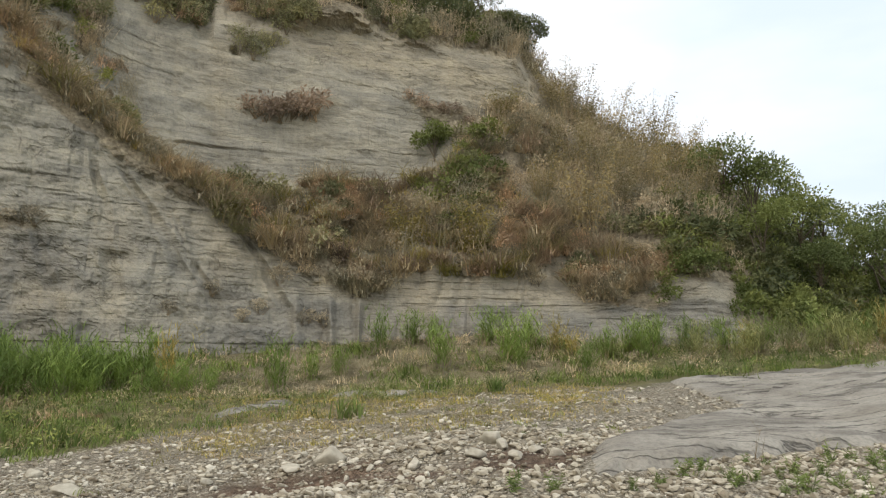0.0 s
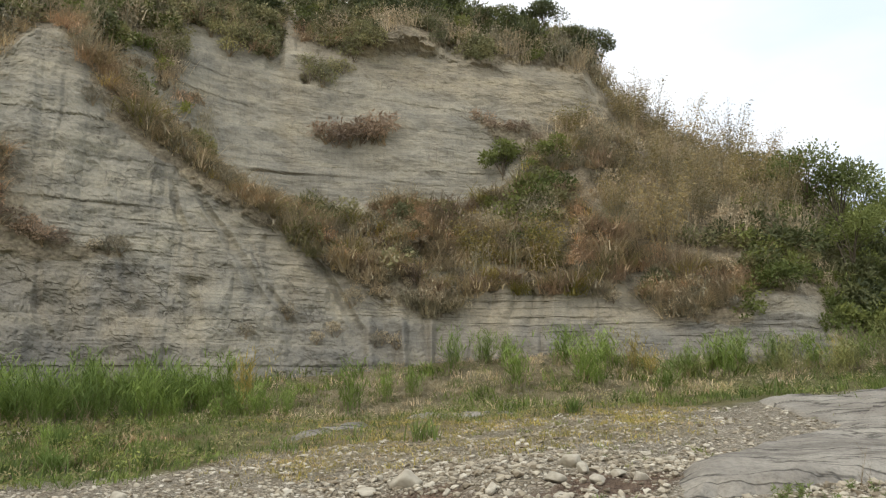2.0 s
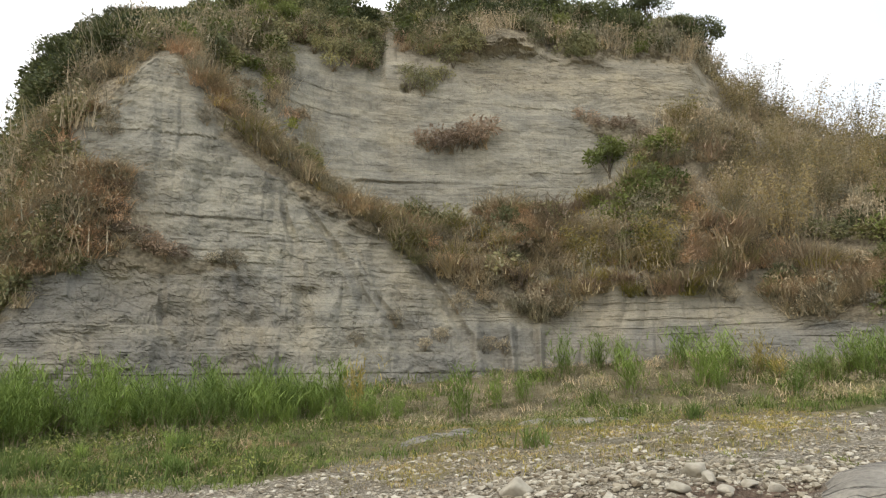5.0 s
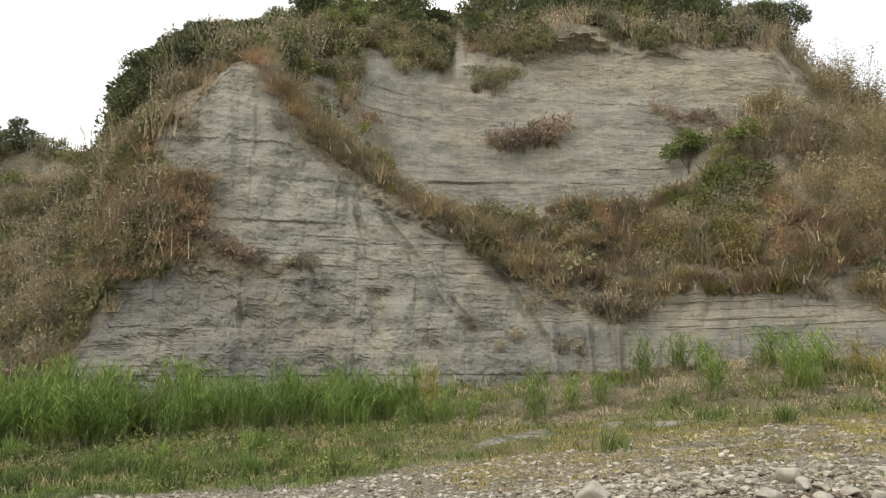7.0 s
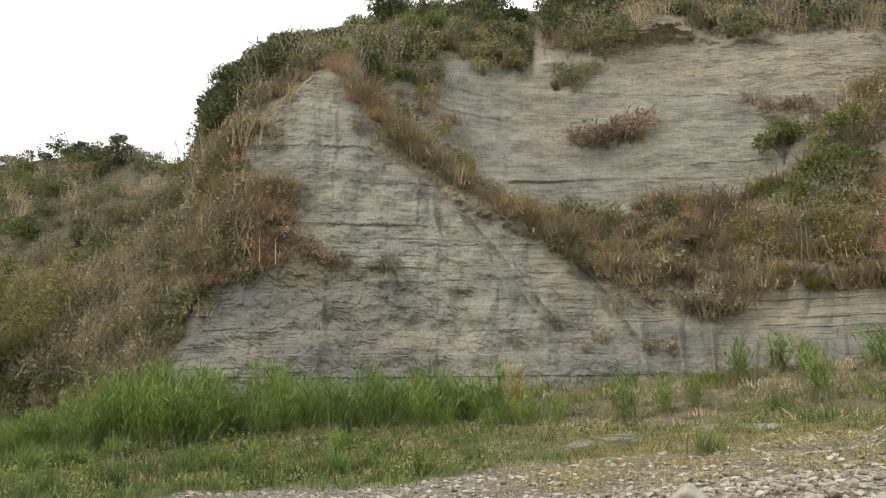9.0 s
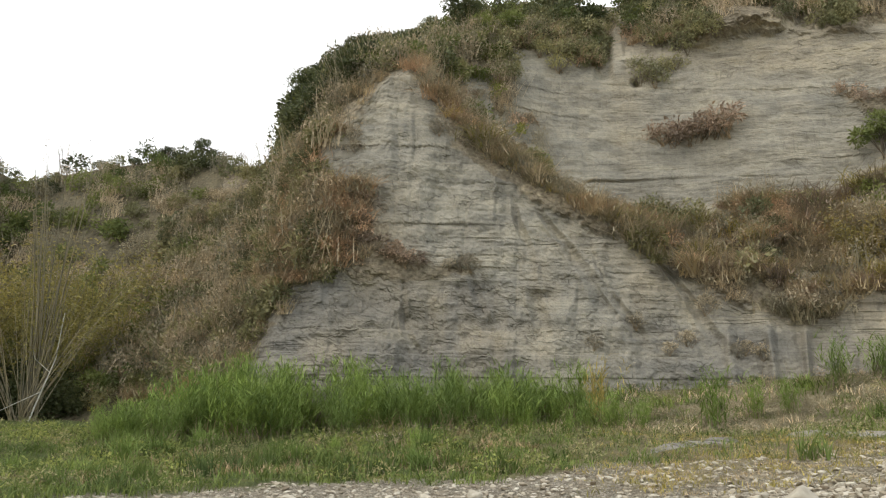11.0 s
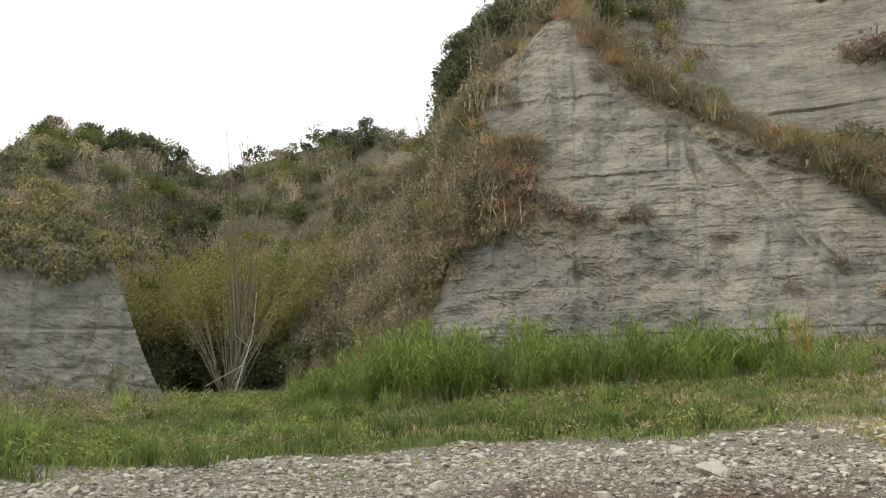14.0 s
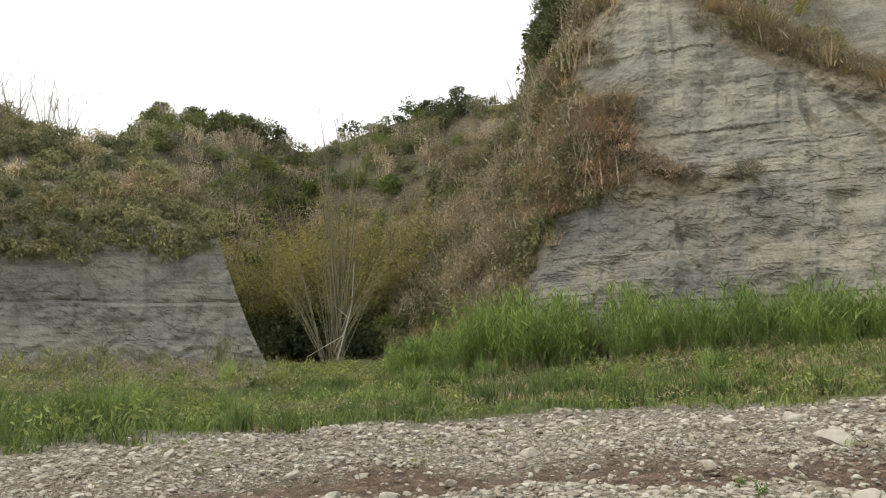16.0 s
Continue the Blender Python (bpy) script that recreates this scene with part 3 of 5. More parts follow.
def make_left_cliff():
    u = np.concatenate([np.linspace(-1, 0, 30)[:-1], np.linspace(0, 1, 320)])
    v = np.concatenate([np.linspace(-0.1, 1, 100), np.linspace(1, 2, 24)[1:]])
    uu, vv = np.meshgrid(u, v)
    z = np.where(vv < 1, 0.5 + vv * 6.4, 6.9 + (vv - 1) * (5.5 + 2.0 * step01(0.1, 0.35, uu)))
    end = 63.4 + 4.4 * np.clip(vv, 0, 1) ** 0.75 + 5.5 * np.clip(vv - 1, 0, 1)
    a = end + np.clip(uu, 0, 1) * (112 - end) + np.clip(-uu, 0, 1) * 2
    r = 36 + 0.9 * np.clip(vv, 0, 1) + 6.5 * np.clip(vv - 1, 0, 1) + np.clip(-uu, 0, 1) * 11
    s = np.radians(a) * 36
    zb = z + 0.02 * s
    face = (vv < 1) * 1.0
    thick, up = strata(zb, s, 0.9, 90, 0.12)
    thin, _ = strata(zb, s, 0.24, 93, 0.5)
    ledge = 0.035 * thick + 0.016 * thin + np.floor(3.5 * grain(s * 0.45, zb * 0.55, seed=53) + 0.9 * grain(s * 1.4, zb * 1.6, seed=54)) * 0.03 - 0.06 * np.exp(-up * 0.9 / 0.06) * step01(0.1, 0.5, grain(s * 0.25, zb, seed=58))
    ledge = ledge - 0.13 * np.exp(-((zb - 0.02 * s - 3.5 + 0.1 * grain(s * 0.5, s * 0, seed=61)) / 0.07) ** 2) + 0.12 * step01(3.55, 3.4, z) - 0.1 * step01(0.9, 1.0, 1 - np.abs(grain(s * 0.35, z * 0.4, seed=62)))
    rill = 0.12 * np.abs(grain(s * 0.9, z * 0.2, seed=55)) + 0.22 * rough(s * 0.3, z * 0.3, seed=56, octaves=4) + 0.1 * rough(s * 2, z * 2.4, seed=59, octaves=4) - 0.1 * step01(0.9, 0.99, 1 - np.abs(grain(s * 0.8, z * 0.25, seed=67)))
    r = r - (ledge + rill) * face - (1 - face) * 0.4 * rough(s * 0.4, vv * 3, seed=57)
    x, y = polar(a, r)
    ob = grid_mesh("left_cliff", np.stack([x, y, z], -1), 1 - face, ROCK, smooth=False)
    ob.data.attributes.new("ragged", "FLOAT", "POINT").data.foreach_set("value", np.maximum(0.75 + 0.25 * grain(s * 0.3, z * 0.4, seed=63), 1 - face).astype(np.float32).ravel())
    ob.data.attributes.new("tint", "FLOAT", "POINT").data.foreach_set("value", (0.48 + 0.14 * grain(s * 0.1, zb * 0.7, seed=60)).astype(np.float32).ravel())
    return tagged(ob, "low grey siltstone bluff overgrown on top", "cliff", kind="structure")


make_left_cliff()

# ---- plants: tools ----
def foliage_material(name, dark, light, glow=0.25, roughness=0.75):
    m, n, l, b = material(name, roughness)
    geo, info = n.new("ShaderNodeNewGeometry"), n.new("ShaderNodeObjectInfo")
    col = ramp_node(n, l, geo.outputs["Random Per Island"], [(0.0, tuple(0.68 * p + 0.32 * q for p, q in zip(dark, light))), (1.0, tuple(0.3 * p + 0.7 * q for p, q in zip(dark, light)))])
    shade = ramp_node(n, l, info.outputs["Random"], [(0.0, (0.66, 0.68, 0.68)), (1.0, (1.28, 1.22, 1.08))])
    col = mix_node(n, l, 1.0, col, shade, "MULTIPLY")
    own = n.new("ShaderNodeAttribute")
    own.attribute_name = "plant"
    col = mix_node(n, l, 1.0, col, ramp_node(n, l, own.outputs["Fac"], [(0.0, (1, 1, 1)), (0.05, (1, 1, 1)), (0.1, (0.62, 0.65, 0.62)), (0.4, (0.95, 0.97, 0.9)), (0.7, (1.24, 1.15, 1.05)), (1.0, (1.55, 1.48, 1.42))]), "MULTIPLY")
    patches = noise_node(n, l, 0.9, 3)
    col = mix_node(n, l, 0.7, col, ramp_node(n, l, patches, [(0.35, (0.75, 0.78, 0.8)), (0.65, (1.2, 1.15, 1.05))]), "MULTIPLY")
    l.new(col, b.inputs["Base Color"])
    tr, mx = n.new("ShaderNodeBsdfTranslucent"), n.new("ShaderNodeMixShader")
    l.new(col, tr.inputs["Color"])
    mx.inputs[0].default_value = glow
    l.new(b.outputs[0], mx.inputs[1])
    l.new(tr.outputs[0], mx.inputs[2])
    l.new(mx.outputs[0], n["Material Output"].inputs["Surface"])
    return m


M_REED = foliage_material("reed_green", (0.1, 0.165, 0.035), (0.4, 0.51, 0.15), 0.3)
M_MEADOW = foliage_material("meadow_green", (0.068, 0.112, 0.03), (0.24, 0.305, 0.098), 0.3)
M_HERB = foliage_material("herb_green", (0.09, 0.13, 0.04), (0.3, 0.38, 0.13), 0.25)
M_SEDGE = foliage_material("sedge", (0.15, 0.165, 0.065), (0.44, 0.45, 0.2), 0.3)
M_STRAW = foliage_material("straw", (0.27, 0.215, 0.135), (0.54, 0.455, 0.31), 0.25)
M_YELLOW = foliage_material("yellowing_cane", (0.24, 0.2, 0.06), (0.52, 0.43, 0.16), 0.3)
M_RUST = foliage_material("rusty_dead_leaves", (0.25, 0.19, 0.145), (0.55, 0.42, 0.325), 0.2)
M_DRY = foliage_material("dry_brown_leaves", (0.31, 0.262, 0.19), (0.66, 0.575, 0.44), 0.2)
M_OLIVE = foliage_material("olive_leaves", (0.19, 0.19, 0.1), (0.5, 0.475, 0.26), 0.25)
M_GREEN = foliage_material("green_leaves", (0.09, 0.12, 0.042), (0.3, 0.342, 0.12), 0.25)
M_DARK = foliage_material("dark_green_leaves", (0.061, 0.078, 0.038), (0.189, 0.209, 0.095), 0.2, 0.55)
M_BAMBOO = foliage_material("bamboo_leaves", (0.23, 0.19, 0.092), (0.506, 0.414, 0.218), 0.3)
M_LEAFY = foliage_material("yellow_green_leaves", (0.2, 0.185, 0.05), (0.54, 0.47, 0.17), 0.3)
M_GREY = foliage_material("grey_brush", (0.29, 0.255, 0.195), (0.6, 0.525, 0.405), 0.15)
M_TWIG = foliage_material("twigs", (0.171, 0.132, 0.085), (0.377, 0.304, 0.217), 0.0, 0.85)
M_CULM = foliage_material("bamboo_culms", (0.22, 0.195, 0.125), (0.42, 0.37, 0.26), 0.0, 0.6)
M_BARK = foliage_material("bark", (0.093, 0.074, 0.054), (0.174, 0.145, 0.109), 0.0, 0.9)
M_PALE = foliage_material("bleached_wood", (0.6, 0.574, 0.496), (0.6, 0.6, 0.6), 0.0, 0.85)


def soup(name, verts, quads, mat, smooth=False):
    me = bpy.data.meshes.new(name)
    verts, quads = np.ascontiguousarray(verts, np.float32).reshape(-1, 3), np.ascontiguousarray(quads, np.int32).reshape(-1, 4)
    me.vertices.add(len(verts))
    me.vertices.foreach_set("co", verts.ravel())
    me.loops.add(quads.size)
    me.loops.foreach_set("vertex_index", quads.ravel())
    me.polygons.add(len(quads))
    me.polygons.foreach_set("loop_start", np.arange(0, quads.size, 4, dtype=np.int32))
    if smooth:
        me.polygons.foreach_set("use_smooth", np.ones(len(quads), bool))
    me.materials.append(mat)
    me.update(calc_edges=True)
    me.validate()
    return me


def merge(pieces):
    vs, qs, n = [], [], 0
    for v, q in pieces:
        vs.append(np.asarray(v, float).reshape(-1, 3))
        qs.append(np.asarray(q, int).reshape(-1, 4) + n)
        n += len(vs[-1])
    return np.concatenate(vs), np.concatenate(qs)


def unit(v):
    return v / (np.linalg.norm(v, axis=-1, keepdims=True) + 1e-9)


def leaves(rng, at, out, length, width, droop=0.3):
    """Pointed leaves that start at the places at and grow the way out says, each a folded kite of its own."""
    n = len(at)
    d = unit(out + rng.normal(0, 0.55, (n, 3)) - np.array([0, 0, droop]))
    side = unit(np.cross(d, rng.normal(0, 1, (n, 3))))
    ln, wd = (length * rng.uniform(0.6, 1.3, (n, 1)), width * rng.uniform(0.6, 1.3, (n, 1)))
    mid = at + d * ln * 0.45 + np.cross(d, side) * wd * 0.25
    v = np.stack([at, mid + side * wd / 2, at + d * ln, mid - side * wd / 2], 1)
    return v.reshape(-1, 3), np.arange(4 * n).reshape(-1, 4)


def blades(rng, base, height, width, lean, bend=0.6, segs=3):
    """Grass blades that rise from the places base and arch over."""
    n = len(base)
    a = rng.uniform(0, 2 * np.pi, n)
    out = np.stack([np.cos(a), np.sin(a), np.zeros(n)], -1)
    side = np.stack([-np.sin(a + rng.normal(0, 0.8, n)), np.cos(a), np.zeros(n)], -1)
    h = height * rng.uniform(0.55, 1.1, (n, 1))
    ln, bd = lean * rng.uniform(0.2, 1.4, (n, 1)), bend * rng.uniform(0, 1.3, (n, 1))
    rows = []
    for k in range(segs + 1):
        s = k / segs
        c = base + out * h * (ln * s + bd * s ** 3 * 0.6) + np.array([0, 0, 1.0]) * h * (s - bd * 0.35 * s ** 3)
        w = width * (1 - s * 0.92) * (0.7 + 0.3 * min(1, 3 * s)) * 0.5
        rows.append(np.stack([c - side * w, c + side * w], 1))
    v = np.stack(rows, 1)
    q = np.array([[2 * k, 2 * k + 1, 2 * k + 3, 2 * k + 2] for k in range(segs)])
    quads = (np.arange(n) * 2 * (segs + 1))[:, None, None] + q[None]
    return v.reshape(-1, 3), quads.reshape(-1, 4)


def tube(pts, r0, r1, sides=4):
    pts = np.asarray(pts, float)
    n = len(pts)
    t = unit(np.gradient(pts, axis=0))
    ref = np.where(np.abs(t[:, 2:]) > 0.9, np.array([[1.0, 0, 0]]), np.array([[0, 0, 1.0]]))
    u = unit(np.cross(t, ref))
    w = np.cross(t, u)
    a = np.arange(sides) * 2 * np.pi / sides
    r = np.linspace(r0, r1, n)[:, None, None]
    v = pts[:, None] + r * (u[:, None] * np.cos(a)[None, :, None] + w[:, None] * np.sin(a)[None, :, None])
    q = [[i * sides + j, i * sides + (j + 1) % sides, (i + 1) * sides + (j + 1) % sides, (i + 1) * sides + j] for i in range(n - 1) for j in range(sides)]
    return v.reshape(-1, 3), np.array(q)


def arc(start, way, length, bend, n=5):
    """A stem that starts at a place, sets off one way and sags by bend."""
    way = np.asarray(way, float) / np.linalg.norm(way)
    s = np.linspace(0, 1, n)[:, None]
    flat = np.array([way[0], way[1], 0.0])
    return np.asarray(start) + way * length * s + flat * bend * length * s ** 2 - np.array([0, 0, 1.0]) * bend * length * 0.6 * s ** 3


def part(name, mesh, parent, label=""):
    ob = new(name, mesh)
    ob.parent = parent
    if label:
        ob["label"] = label
    return ob


def set_out(builders, spots, label, category, group=""):
    """Builds each variant once and copies it to the other spots: (place, scale, stretch upwards)."""
    made = {}
    for i, (at, size, tall) in enumerate(spots):
        v = i % len(builders)
        m = Matrix.Translation(at) @ Matrix.Rotation(random.uniform(0, 6.28), 4, "Z") @ Matrix.Diagonal((size, size, size * tall, 1))
        if v in made:
            ob = copy_thing(made[v], m)
        else:
            ob = made[v] = builders[v]()
            ob.matrix_basis = m
            ob.scale = (1, 1, 1)
            ob.matrix_basis = m
            tagged(ob, label, category, group)
        ob.matrix_basis = m


# ---- plants: kinds ----
def reed_parts(seed, h=2.2, n=110, spread=0.38):
    """Blades that fountain from the ground."""
    rng = np.random.default_rng(seed)
    base = np.concatenate([rng.normal(0, spread * 0.55, (n, 2)), np.zeros((n, 1))], 1)
    return blades(rng, base, h, 0.042, 0.26, 0.95, 3)


def leafy_reed_parts(seed, h=2.2, n=40, spread=0.42):
    """Upright stems that bear arching leaves all the way up."""
    rng = np.random.default_rng(seed)
    foot = np.concatenate([rng.normal(0, spread * 0.6, (n, 2)), np.zeros((n, 1))], 1)
    tip = foot * np.array([1.7, 1.7, 1]) + np.concatenate([rng.normal(0, 0.12, (n, 2)), h * rng.uniform(0.5, 0.95, (n, 1))], 1)
    vs = [blades(rng, foot, h * 0.75, 0.026, 0.1, 0.2, 2)]
    for k in range(8):
        f = rng.uniform(0.15, 1.0, (n, 1))
        vs.append(blades(rng, foot + (tip - foot) * f, h * 0.22, 0.046, 0.9, 1.4, 2))
    vs.append(blades(rng, tip - np.array([0, 0, 0.1]), h * 0.17, 0.04, 0.4, 0.9, 2))
    return merge(vs)


def reed_clump(seed, mat=None, h=2.2, n=130, spread=0.42, low=True):
    def build():
        top = new("reed_clump")
        part("foliage", soup("foliage", *(leafy_reed_parts(seed, h, n // 4, spread) if h > 1.0 else reed_parts(seed, h, n, spread)), mat or M_REED), top)
        rng = np.random.default_rng(seed + 500)
        base = np.concatenate([rng.normal(0, spread * 0.5, (30, 2)), np.zeros((30, 1))], 1)
        part("withered_base", soup("withered_base", *blades(rng, base, h * 0.45, 0.045, 0.45, 0.9), M_STRAW), top, "withered straw-coloured blades at the foot")
        return top
    return build


def bush_leaves(rng, n, rx, rz, length, width, droop, lumps=9):
    """Leaves gathered in uneven lumps within a dome."""
    a, e = rng.uniform(0, 2 * np.pi, lumps), rng.uniform(0.05, 1.4, lumps)
    c = np.stack([np.cos(a) * np.cos(e) * rx * 0.62, np.sin(a) * np.cos(e) * rx * 0.62, rz * (0.25 + 0.55 * np.sin(e))], -1)
    which = rng.integers(0, lumps, n)
    d = unit(rng.normal(0, 1, (n, 3)))
    rad = rng.uniform(0.45, 1.05, (n, 1)) * rng.uniform(0.25, 0.5, (lumps, 1))[which]
    at = c[which] + d * rad * np.array([rx, rx, rz * 0.8])
    at[:, 2] = np.maximum(at[:, 2], 0.02)
    return leaves(rng, at, d + np.array([0, 0, 0.2]), length, width, droop)


def shrub(seed, mat, name="dry_shrub", n=420, rx=0.8, rz=0.95, length=0.16, width=0.06, droop=0.3):
    def build():
        rng = np.random.default_rng(seed)
        top = new(name)
        stems = [tube(arc((rng.normal(0, 0.06), rng.normal(0, 0.06), -0.15), (np.cos(a), np.sin(a), rng.uniform(0.8, 2.5)), rz * rng.uniform(0.8, 1.25), 0.2), 0.018, 0.006, 3) for a in rng.uniform(0, 6.28, 16)]
        part("branching", soup("branching", *merge(stems), M_TWIG), top)
        part("foliage", soup("foliage", *bush_leaves(rng, n, rx, rz, length, width, droop), mat), top)
        return top
    return build


def tree(seed, mat, h=4.5, crown=1.9, n=2600, name="tree", leaf=0.2):
    def build():
        rng = np.random.default_rng(seed)
        top = new(name)
        wood = [tube(arc((0, 0, -0.3), (rng.normal(0, 0.12), rng.normal(0, 0.12), 1), h * 0.75, 0.1, 6), 0.05 * h * 0.5, 0.03)]
        vs, lumps = [], 11
        for k in range(lumps):
            a = k * 2.4 + rng.normal(0, 0.3)
            e = rng.uniform(-0.1, 1.3)
            c = np.array([np.cos(a) * np.cos(e) * crown * 0.75, np.sin(a) * np.cos(e) * crown * 0.75, h * 0.62 + np.sin(e) * h * 0.32])
            wood.append(tube([np.array([0, 0, h * rng.uniform(0.25, 0.5)]), c * np.array([0.5, 0.5, 0.9]), c], 0.035, 0.01, 3))
            m = n // lumps
            d = unit(rng.normal(0, 1, (m, 3)))
            rad = crown * rng.uniform(0.3, 0.5)
            at = c + d * rad * rng.uniform(0.35, 1.1, (m, 1)) * np.array([1, 1, 0.75])
            vs.append(leaves(rng, at, d + np.array([0, 0, 0.3]), leaf, leaf * 0.5, 0.2))
        part("trunk", soup("trunk", *merge(wood), M_BARK), top)
        part("crown", soup("crown", *merge(vs), mat), top)
        return top
    return build


def bamboo(seed, h=5.5, culms=26, mat=None, n=1500, flare=0.25, leafy=(0.35, 1.0), thick=0.024):
    def build():
        rng = np.random.default_rng(seed)
        top = new("bamboo_clump")
        stems, at, out = [], [], []
        for _ in range(culms):
            a = rng.uniform(0, 6.28)
            p = arc((rng.normal(0, 0.22), rng.normal(0, 0.22), -0.2), (np.cos(a) * flare, np.sin(a) * flare, 1), h * rng.uniform(0.6, 1.1), rng.uniform(0.02, 0.28), 7)
            stems.append(tube(p, thick, thick / 3, 3))
            m = n // culms
            s = rng.uniform(leafy[0], leafy[1], m) * 6
            i = np.minimum(s.astype(int), 5)
            f = (s - i)[:, None]
            at.append(p[i] * (1 - f) + p[i + 1] * f + rng.normal(0, 0.22, (m, 3)))
            out.append(np.tile(np.array([np.cos(a), np.sin(a), 0.2]), (m, 1)))
        for v, q in stems:
            part("culm", soup("culm", v, q, M_CULM), top)
        if n:
            part("foliage", soup("foliage", *leaves(rng, np.concatenate(at), np.concatenate(out), 0.22, 0.055, 0.5), mat or M_BAMBOO), top)
        return top
    return build


def bare_tree(seed, h=4.0, n=14):
    def build():
        rng = np.random.default_rng(seed)
        top = new("bare_sapling")
        for _ in range(n):
            a = rng.uniform(0, 6.28)
            p = arc((rng.normal(0, 0.07 * h), rng.normal(0, 0.07 * h), -0.05 * h), (np.cos(a) * 0.28, np.sin(a) * 0.28, 1), h * rng.uniform(0.55, 1.05), 0.06, 5)
            stem = part("stem", soup("stem", *tube(p, 0.007 * h, 0.002 * h, 3), M_TWIG), top)
            for _ in range(4):
                q = p[rng.integers(1, 5)]
                b = rng.uniform(0, 6.28)
                part("twig", soup("twig", *tube(arc(q, (np.cos(b) * 0.6, np.sin(b) * 0.6, 0.9), h * rng.uniform(0.12, 0.28), 0.05, 3), 0.003 * h, 0.001 * h, 3), M_TWIG), stem)
        return top
    return build


# ---- plants: where they grow ----
RNG = np.random.default_rng(7)


def on_hill(az, k, sink=0.1):
    co, _, _ = hill_points(np.atleast_1d(np.asarray(az, float)), np.atleast_1d(np.asarray(k, float)))
    co[:, 2] -= sink
    return co


def on_ground(az, r, sink=0.03):
    x, y = polar(np.asarray(az, float), np.asarray(r, float))
    return np.stack([x, y, ground_height(x, y) - sink], -1)


def spots(places, lo, hi, tall=(0.85, 1.2)):
    return [(Vector(p), RNG.uniform(lo, hi), RNG.uniform(*tall)) for p in np.atleast_2d(places)]


def strew(name, label, mat, pieces, places, lo, hi, tall=(0.8, 1.25)):
    """Countless plants of one kind, joined into one object."""
    vs, qs, own, n = [], [], [], 0
    for i, p in enumerate(places):
        v, q = pieces[i % len(pieces)]
        own.append(np.full(len(v), RNG.uniform(0.1, 1.0), np.float32))
        a, s = RNG.uniform(0, 6.28), RNG.uniform(lo, hi)
        c, d = np.cos(a) * s, np.sin(a) * s
        m = np.array([[c, -d, 0], [d, c, 0], [0, 0, s * RNG.uniform(*tall)]])
        vs.append(v @ m.T + p)
        qs.append(q + n)
        n += len(v)
    ob = new(name, soup(name, np.concatenate(vs), np.concatenate(qs), mat))
    ob.data.attributes.new("plant", "FLOAT", "POINT").data.foreach_set("value", np.concatenate(own))
    return tagged(ob, label, "plants", kind="stuff")


def hill_strew(n, az, k, keep=None, seed=1):
    rng = np.random.default_rng(seed)
    a, kk = rng.uniform(*az, n), rng.uniform(*k, n)
    ok = rock_share(a, kk) < 0.5
    if keep is not None:
        ok &= keep(a, kk, rng)
    return on_hill(a[ok], kk[ok])


def bush_piece(seed, n, rx, rz, length, width, droop=0.3):
    return bush_leaves(np.random.default_rng(seed), n, rx, rz, length, width, droop)


# scrub on the slopes
def shaggy_piece(seed, n_leaf, n_blade, rx=0.75, rz=0.8, leaf=0.12, blade=0.5):
    """Small leaves and hanging strands together."""
    rg = np.random.default_rng(seed)
    a, d = rg.uniform(0, 6.28, n_blade), np.sqrt(rg.uniform(0, 1, n_blade)) * rx
    base = np.stack([np.cos(a) * d, np.sin(a) * d, rz * 0.6 * (1 - (d / rx) ** 2) * rg.uniform(0.2, 1, n_blade)], -1)
    return merge([bush_leaves(rg, n_leaf, rx, rz, leaf, leaf * 0.45, 0.5, 8), blades(rg, base, blade, 0.045, 0.6, 1.3, 2)])


def tussock_piece(seed, n, h):
    """A fountain of stiff blades over a low skirt of hanging ones."""
    rg = np.random.default_rng(seed)
    base = np.concatenate([rg.normal(0, 0.2, (n, 2)), np.zeros((n, 1))], 1)
    low = np.concatenate([rg.normal(0, 0.35, (n // 2, 2)), np.full((n // 2, 1), 0.25)], 1)
    return merge([blades(rg, base, h, 0.05, 0.7, 1.5, 2), blades(rg, low, h * 0.75, 0.05, 1.0, 1.8, 2)])


brown = [shaggy_piece(s, 190, 46, leaf=0.14, blade=0.65) for s in range(3)] + [tussock_piece(s + 300, 60, 0.85) for s in range(4)]
leafy = [bush_piece(s + 5, 330, 0.8, 0.9, 0.16, 0.075, 0.3) for s in range(5)]
def twiggy_piece(seed, n_stem, n_leaf, h):
    """Thin stems that fan out from one root, with a haze of small leaves."""
    rg = np.random.default_rng(seed)
    base = np.concatenate([rg.normal(0, 0.3, (n_stem, 2)), np.zeros((n_stem, 1))], 1)
    return merge([blades(rg, base, h, 0.03, 0.5, 0.35, 2), bush_leaves(rg, n_leaf, 0.8, h * 0.85, 0.11, 0.05, 0.2, 10)])


fine = [twiggy_piece(s + 10, 46, 190, 1.1) for s in range(5)]
patchy = lambda seed, lo: (lambda a, k, rng: grain(a * 0.35, k * 2.2, seed=seed) > lo)
strew("dry_scrub", "dry brown scrub and dead ferns on the slope", M_DRY, brown, np.concatenate([
    hill_strew(240, (-22, 20), (2.0, 2.9), patchy(61, -0.2), 1), hill_strew(110, (17, 30.5), (1.97, 2.3), None, 2), hill_strew(80, (22, 42), (2.1, 3.0), patchy(85, 0.0), 29), hill_strew(90, (14, 38), (3.85, 4.5), patchy(79, -0.1), 30), hill_strew(360, (42.5, 54), (0.3, 4.2), patchy(62, -0.4), 3), hill_strew(170, (38, 47), (0.9, 1.75), None, 25), hill_strew(300, (-22, 17), (1.2, 2.15), patchy(73, -0.1), 26)]), 0.8, 1.5)
